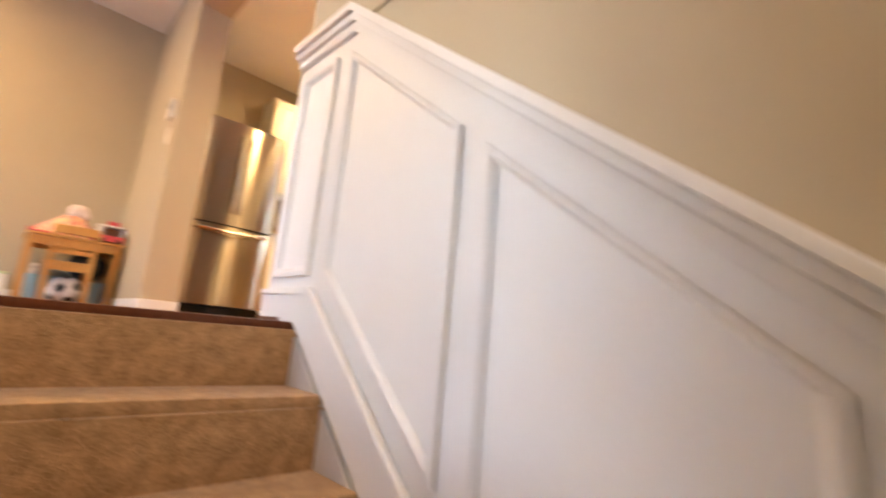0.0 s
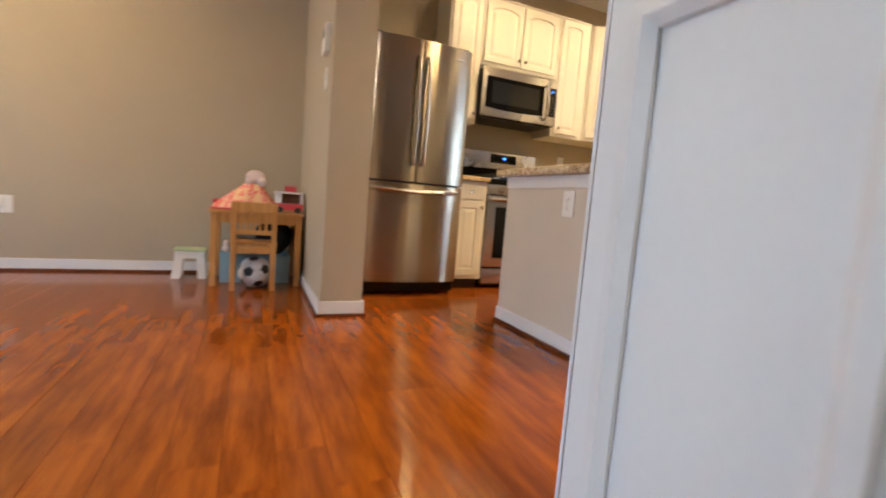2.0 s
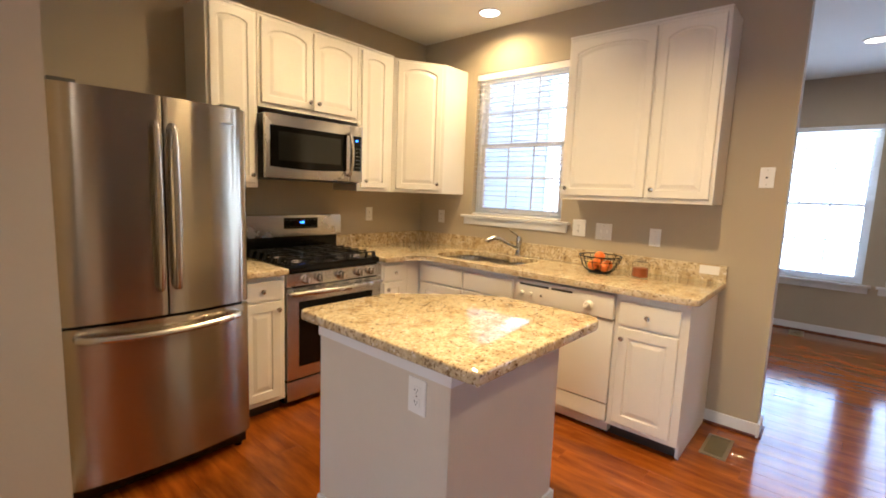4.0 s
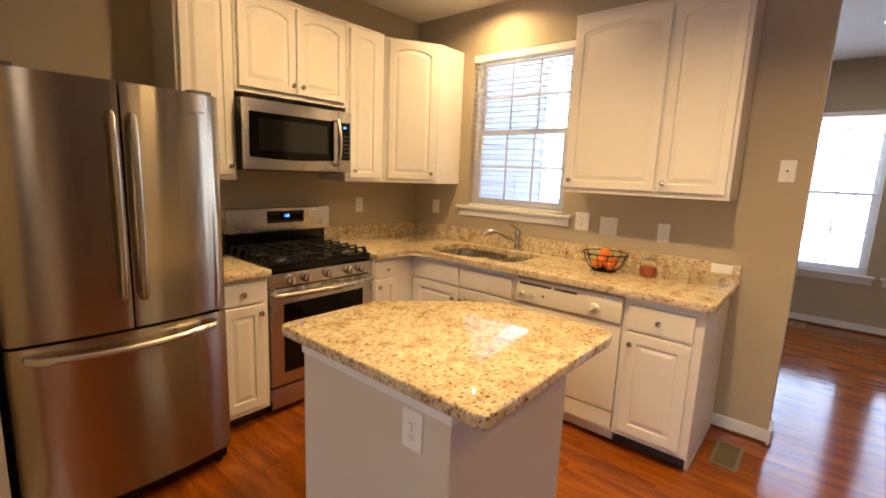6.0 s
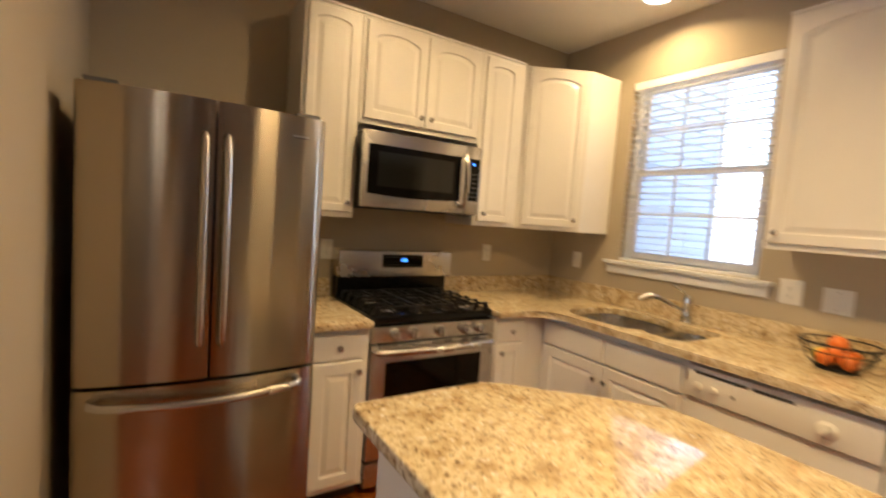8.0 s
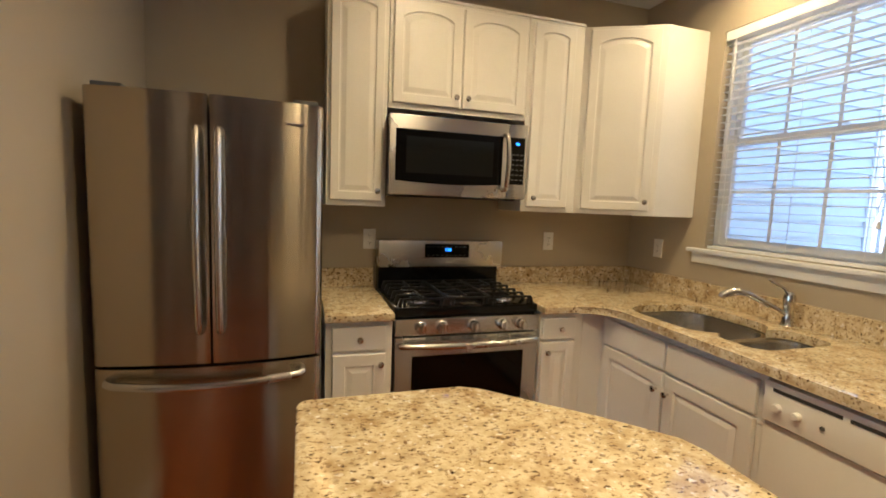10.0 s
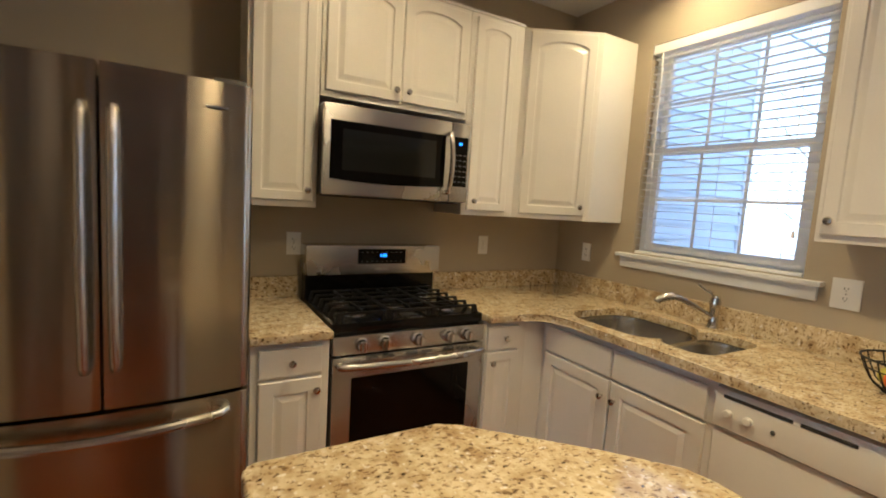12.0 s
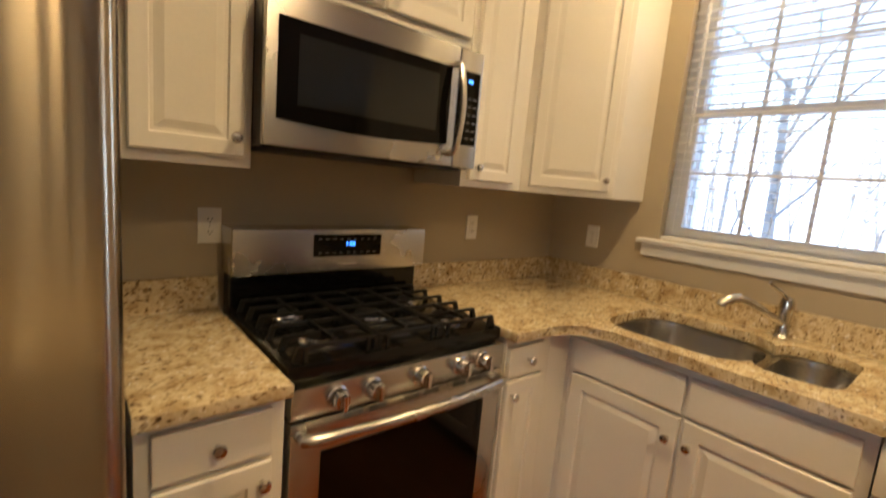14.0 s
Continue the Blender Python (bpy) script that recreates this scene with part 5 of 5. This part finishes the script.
for x in (2.44, 2.56):
    for y in (6.296, 6.414):
        w_ = part("wheel", moved(lathe([(0.019, 0), (0.021, 0.003), (0.021, 0.009), (0.019, 0.012)], 16), pose(x, y + 0.006, T0 + 0.0212, 90, 0, 0)), BLACKL, truck, smooth=True)
bs_ = thing("toy_basket", (2.03, 6.55, TZ), "small red toy basket on the table edge", "basket")
part("tub", boxes((2.0, 2.07, 6.52, 6.525, T0, T0 + 0.06), (2.0, 2.07, 6.585, 6.59, T0, T0 + 0.06), (2.0, 2.005, 6.525, 6.585, T0, T0 + 0.06), (2.065, 2.07, 6.525, 6.585, T0, T0 + 0.06), (2.0, 2.07, 6.52, 6.59, T0, T0 + 0.004)), RT, bs_)
tagged(part("book", boxes((2.0, 2.13, 6.26, 6.36, T0, T0 + 0.012), bevel=0.002), RT), "thin red picture book on the table corner", "book")

# ---- outside ----
EARTH = plain("leaf_litter", (0.42, 0.38, 0.34), 0.95, grain=6, vary=0.35, bump=0.6, blotch=0.3)
g = boxes((-300, 9.9, -300, 300, -3.2, -3.0), (9.9, 600, -300, 300, -3.2, -3.0))
tagged(part("ground", g, EARTH), "leaf-strewn winter ground behind the house", "ground", kind="structure")
HX0, HX1, HY = 6.15, 9.55, 7.50
house = thing("neighbour_house", ((HX0 + HX1) / 2, HY + 1.5, -3.0), "pale grey vinyl-sided neighbouring house wing", "house")
part("wall", boxes((HX0, HX1, HY, HY + 4.0, -3.0, 9.2)), SIDING, house)
part("corner_post", boxes((HX1 - 0.09, HX1 + 0.03, HY - 0.035, HY - 0.001, -3.0, 9.2)), VINYL, house)
part("roof", boxes((HX0 - 0.2, HX1 + 0.3, HY - 0.3, HY + 4.2, 9.201, 9.4)), DARKSTEEL, house)
lap = bmesh.new()
L = HX1 - 0.09 - HX0
vs = [lap.verts.new(p) for p in ((0, 0, 0), (L, 0, 0), (L, -0.030, 0), (0, -0.030, 0), (0, 0, 0.17), (L, 0, 0.17), (L, -0.004, 0.17), (0, -0.004, 0.17))]
for q in ((0, 1, 2, 3), (4, 5, 6, 7), (3, 2, 6, 7), (0, 3, 7, 4), (1, 2, 6, 5), (0, 1, 5, 4)):
    lap.faces.new([vs[k] for k in q])
lapme = mesh_of("siding_board", lap, SIDING)
bpy.context.view_layer.update()
for k in range(69):
    b_ = new("siding_board", lapme)
    b_.matrix_world = Matrix.Translation((HX0, HY - 0.001, -2.7 + k * 0.17))
    b_.parent, b_.matrix_parent_inverse = house, house.matrix_world.inverted()

BARK = plain("grey_bark", (0.34, 0.34, 0.34), 0.9, grain=18, vary=0.3, bump=0.8)
rng = random.Random(5)


def limb(bm, p, d, length, r, depth, bend=0.16):
    pts_, dirn = [p], d.normalized()
    n = 4
    for k in range(n):
        dirn = (dirn + Vector((rng.uniform(-1, 1), rng.uniform(-1, 1), rng.uniform(-0.3, 0.6))) * bend).normalized()
        pts_.append(pts_[-1] + dirn * length / n)
    rings = []
    for k, q in enumerate(pts_):
        rad = r * (1 - 0.6 * k / n)
        e = dirn.to_track_quat("Z", "Y")
        rings.append([bm.verts.new(q + e @ Vector((rad * math.cos(2.0944 * j), rad * math.sin(2.0944 * j), 0))) for j in range(3)] if depth < 2 else [bm.verts.new(q + e @ Vector((rad * math.cos(1.0472 * j), rad * math.sin(1.0472 * j), 0))) for j in range(6)])
    for a, b in zip(rings, rings[1:]):
        for j in range(len(a)):
            bm.faces.new((a[j], a[(j + 1) % len(a)], b[(j + 1) % len(a)], b[j]))
    if depth > 0:
        for k in range(2, n + 1):
            for _ in range(1 if depth > 1 else 2):
                side = Vector((rng.uniform(-1, 1), rng.uniform(-1, 1), rng.uniform(0.1, 0.9)))
                limb(bm, pts_[k], (dirn * 0.5 + side).normalized(), length * rng.uniform(0.45, 0.65), r * (1 - 0.55 * k / n) * 0.5, depth - 1, bend)


def bare_tree(x, y, h, r):
    t = thing("tree", (x, y, -3.0), "bare grey winter tree behind the house", "tree", "bare trees")
    bm = bmesh.new()
    limb(bm, Vector((x, y, -3.0)), Vector((0, 0, 1)), h * 0.62, r, 0, 0.03)
    part("trunk", bm, BARK, t)
    br = bmesh.new()
    for k in range(9):
        z = -3.0 + h * (0.27 + 0.04 * k)
        a = rng.uniform(0, 6.283)
        limb(br, Vector((x, y, z)), Vector((math.cos(a), math.sin(a), 0.8)), h * 0.22, r * 0.22, 2, 0.3)
    part("crown", br, BARK, t)


for x, y, h, r in ((16.5, 8.45, 12, 0.24), (25, 12.5, 14, 0.2), (27, 2.0, 12, 0.16), (31, 8.0, 13, 0.18)):
    bare_tree(x, y, h, r)
wood = bmesh.new()
for k in range(40):
    x, y = rng.uniform(44, 70), rng.uniform(-25, 45)
    limb(wood, Vector((x, y, -3)), Vector((0, 0, 1)), rng.uniform(8, 13), 0.18, 1)
tagged(part("far_woods", wood, BARK), "far bare winter woods", "woods", kind="stuff")
# a glowing panel behind the woods stands in for bright hazy distance
HAZEGLOW = glowing("haze_glow_panel", (0.86, 0.92, 1.0), 0.22)
tagged(part("backdrop", boxes((95.0, 95.5, -120, 160, -3.0, 14.0)), HAZEGLOW), "pale glowing panel standing in for winter haze behind the far woods", "backdrop", kind="structure")
deck = thing("deck_railing", (11.2, 3.2, -3.0), "white deck railing outside the breakfast room", "railing")
for y in (1.2, 2.6, 4.0, 5.4):
    part("post", boxes((11.15, 11.25, y, y + 0.1, -3.0, 0.75)), VINYL, deck)
part("top_rail", boxes((11.14, 11.26, 1.2, 5.5, 0.751, 0.80)), VINYL, deck)
part("bottom_rail", boxes((11.17, 11.23, 1.3, 5.4, -0.1, -0.05)), VINYL, deck)
for k in range(34):
    y = 1.34 + k * 0.12
    if all(abs(y + 0.02 - p - 0.05) > 0.08 for p in (1.2, 2.6, 4.0, 5.4)):
        part("baluster", boxes((11.18, 11.22, y, y + 0.04, -0.049, 0.75)), VINYL, deck)

# ---- floor planks ----
PW, PL = 0.128, 1.21


def plank_mesh(w, l):
    bm = bmesh.new()
    c, t = 0.0006, 0.0115
    low = [bm.verts.new(p) for p in ((0, 0, -t), (w, 0, -t), (w, l, -t), (0, l, -t))]
    mid = [bm.verts.new(p) for p in ((0, 0, -c), (w, 0, -c), (w, l, -c), (0, l, -c))]
    up_ = [bm.verts.new(p) for p in ((c, c, 0), (w - c, c, 0), (w - c, l - c, 0), (c, l - c, 0))]
    for a, b in ((low, mid), (mid, up_)):
        for k in range(4):
            bm.faces.new((a[k], a[(k + 1) % 4], b[(k + 1) % 4], b[k]))
    bm.faces.new(up_)
    return bm


shared, rest = {}, bmesh.new()
bpy.context.view_layer.update()
rp = random.Random(11)
count = 0
col = 0
x = WX
while x < 9.1 - 0.01:
    w = min(PW, 9.1 - x)
    y_start = -2.5 if x + w > SX1 else (-0.6 if x + w <= STL - 0.11 else NOSE + 0.061)
    if SX0 - 0.3 < x < SX1 and x + w > STL - 0.11:
        y_start = max(y_start, NOSE + 0.061)
    if STL - 0.11 < x + w and x < SX1:
        y_start = NOSE + 0.061
    y = y_start
    first = PL * rp.uniform(0.25, 1.0)
    while y < NY - 0.01:
        l = min(first if y == y_start else PL, NY - y)
        if 0.9 < x < 6.4 and y > 2.0 and count < 290:
            key = (round(w, 4), round(l, 3))
            if key not in shared:
                shared[key] = mesh_of("plank", plank_mesh(w - 0.0006, l - 0.0006), OAK)
            p_ = new("plank", shared[key])
            p_.matrix_world = Matrix.Translation((x, y, 0))
            p_.parent, p_.matrix_parent_inverse = floor, floor.matrix_world.inverted()
            count += 1
        else:
            one = plank_mesh(w - 0.0006, l - 0.0006)
            one.transform(Matrix.Translation((x, y, 0)))
            tmp = bpy.data.meshes.new("tmp")
            one.to_mesh(tmp)
            one.free()
            rest.from_mesh(tmp)
            bpy.data.meshes.remove(tmp)
        y += l
    x += w
tagged(part("far_planks", rest, OAK, floor), kind="stuff")
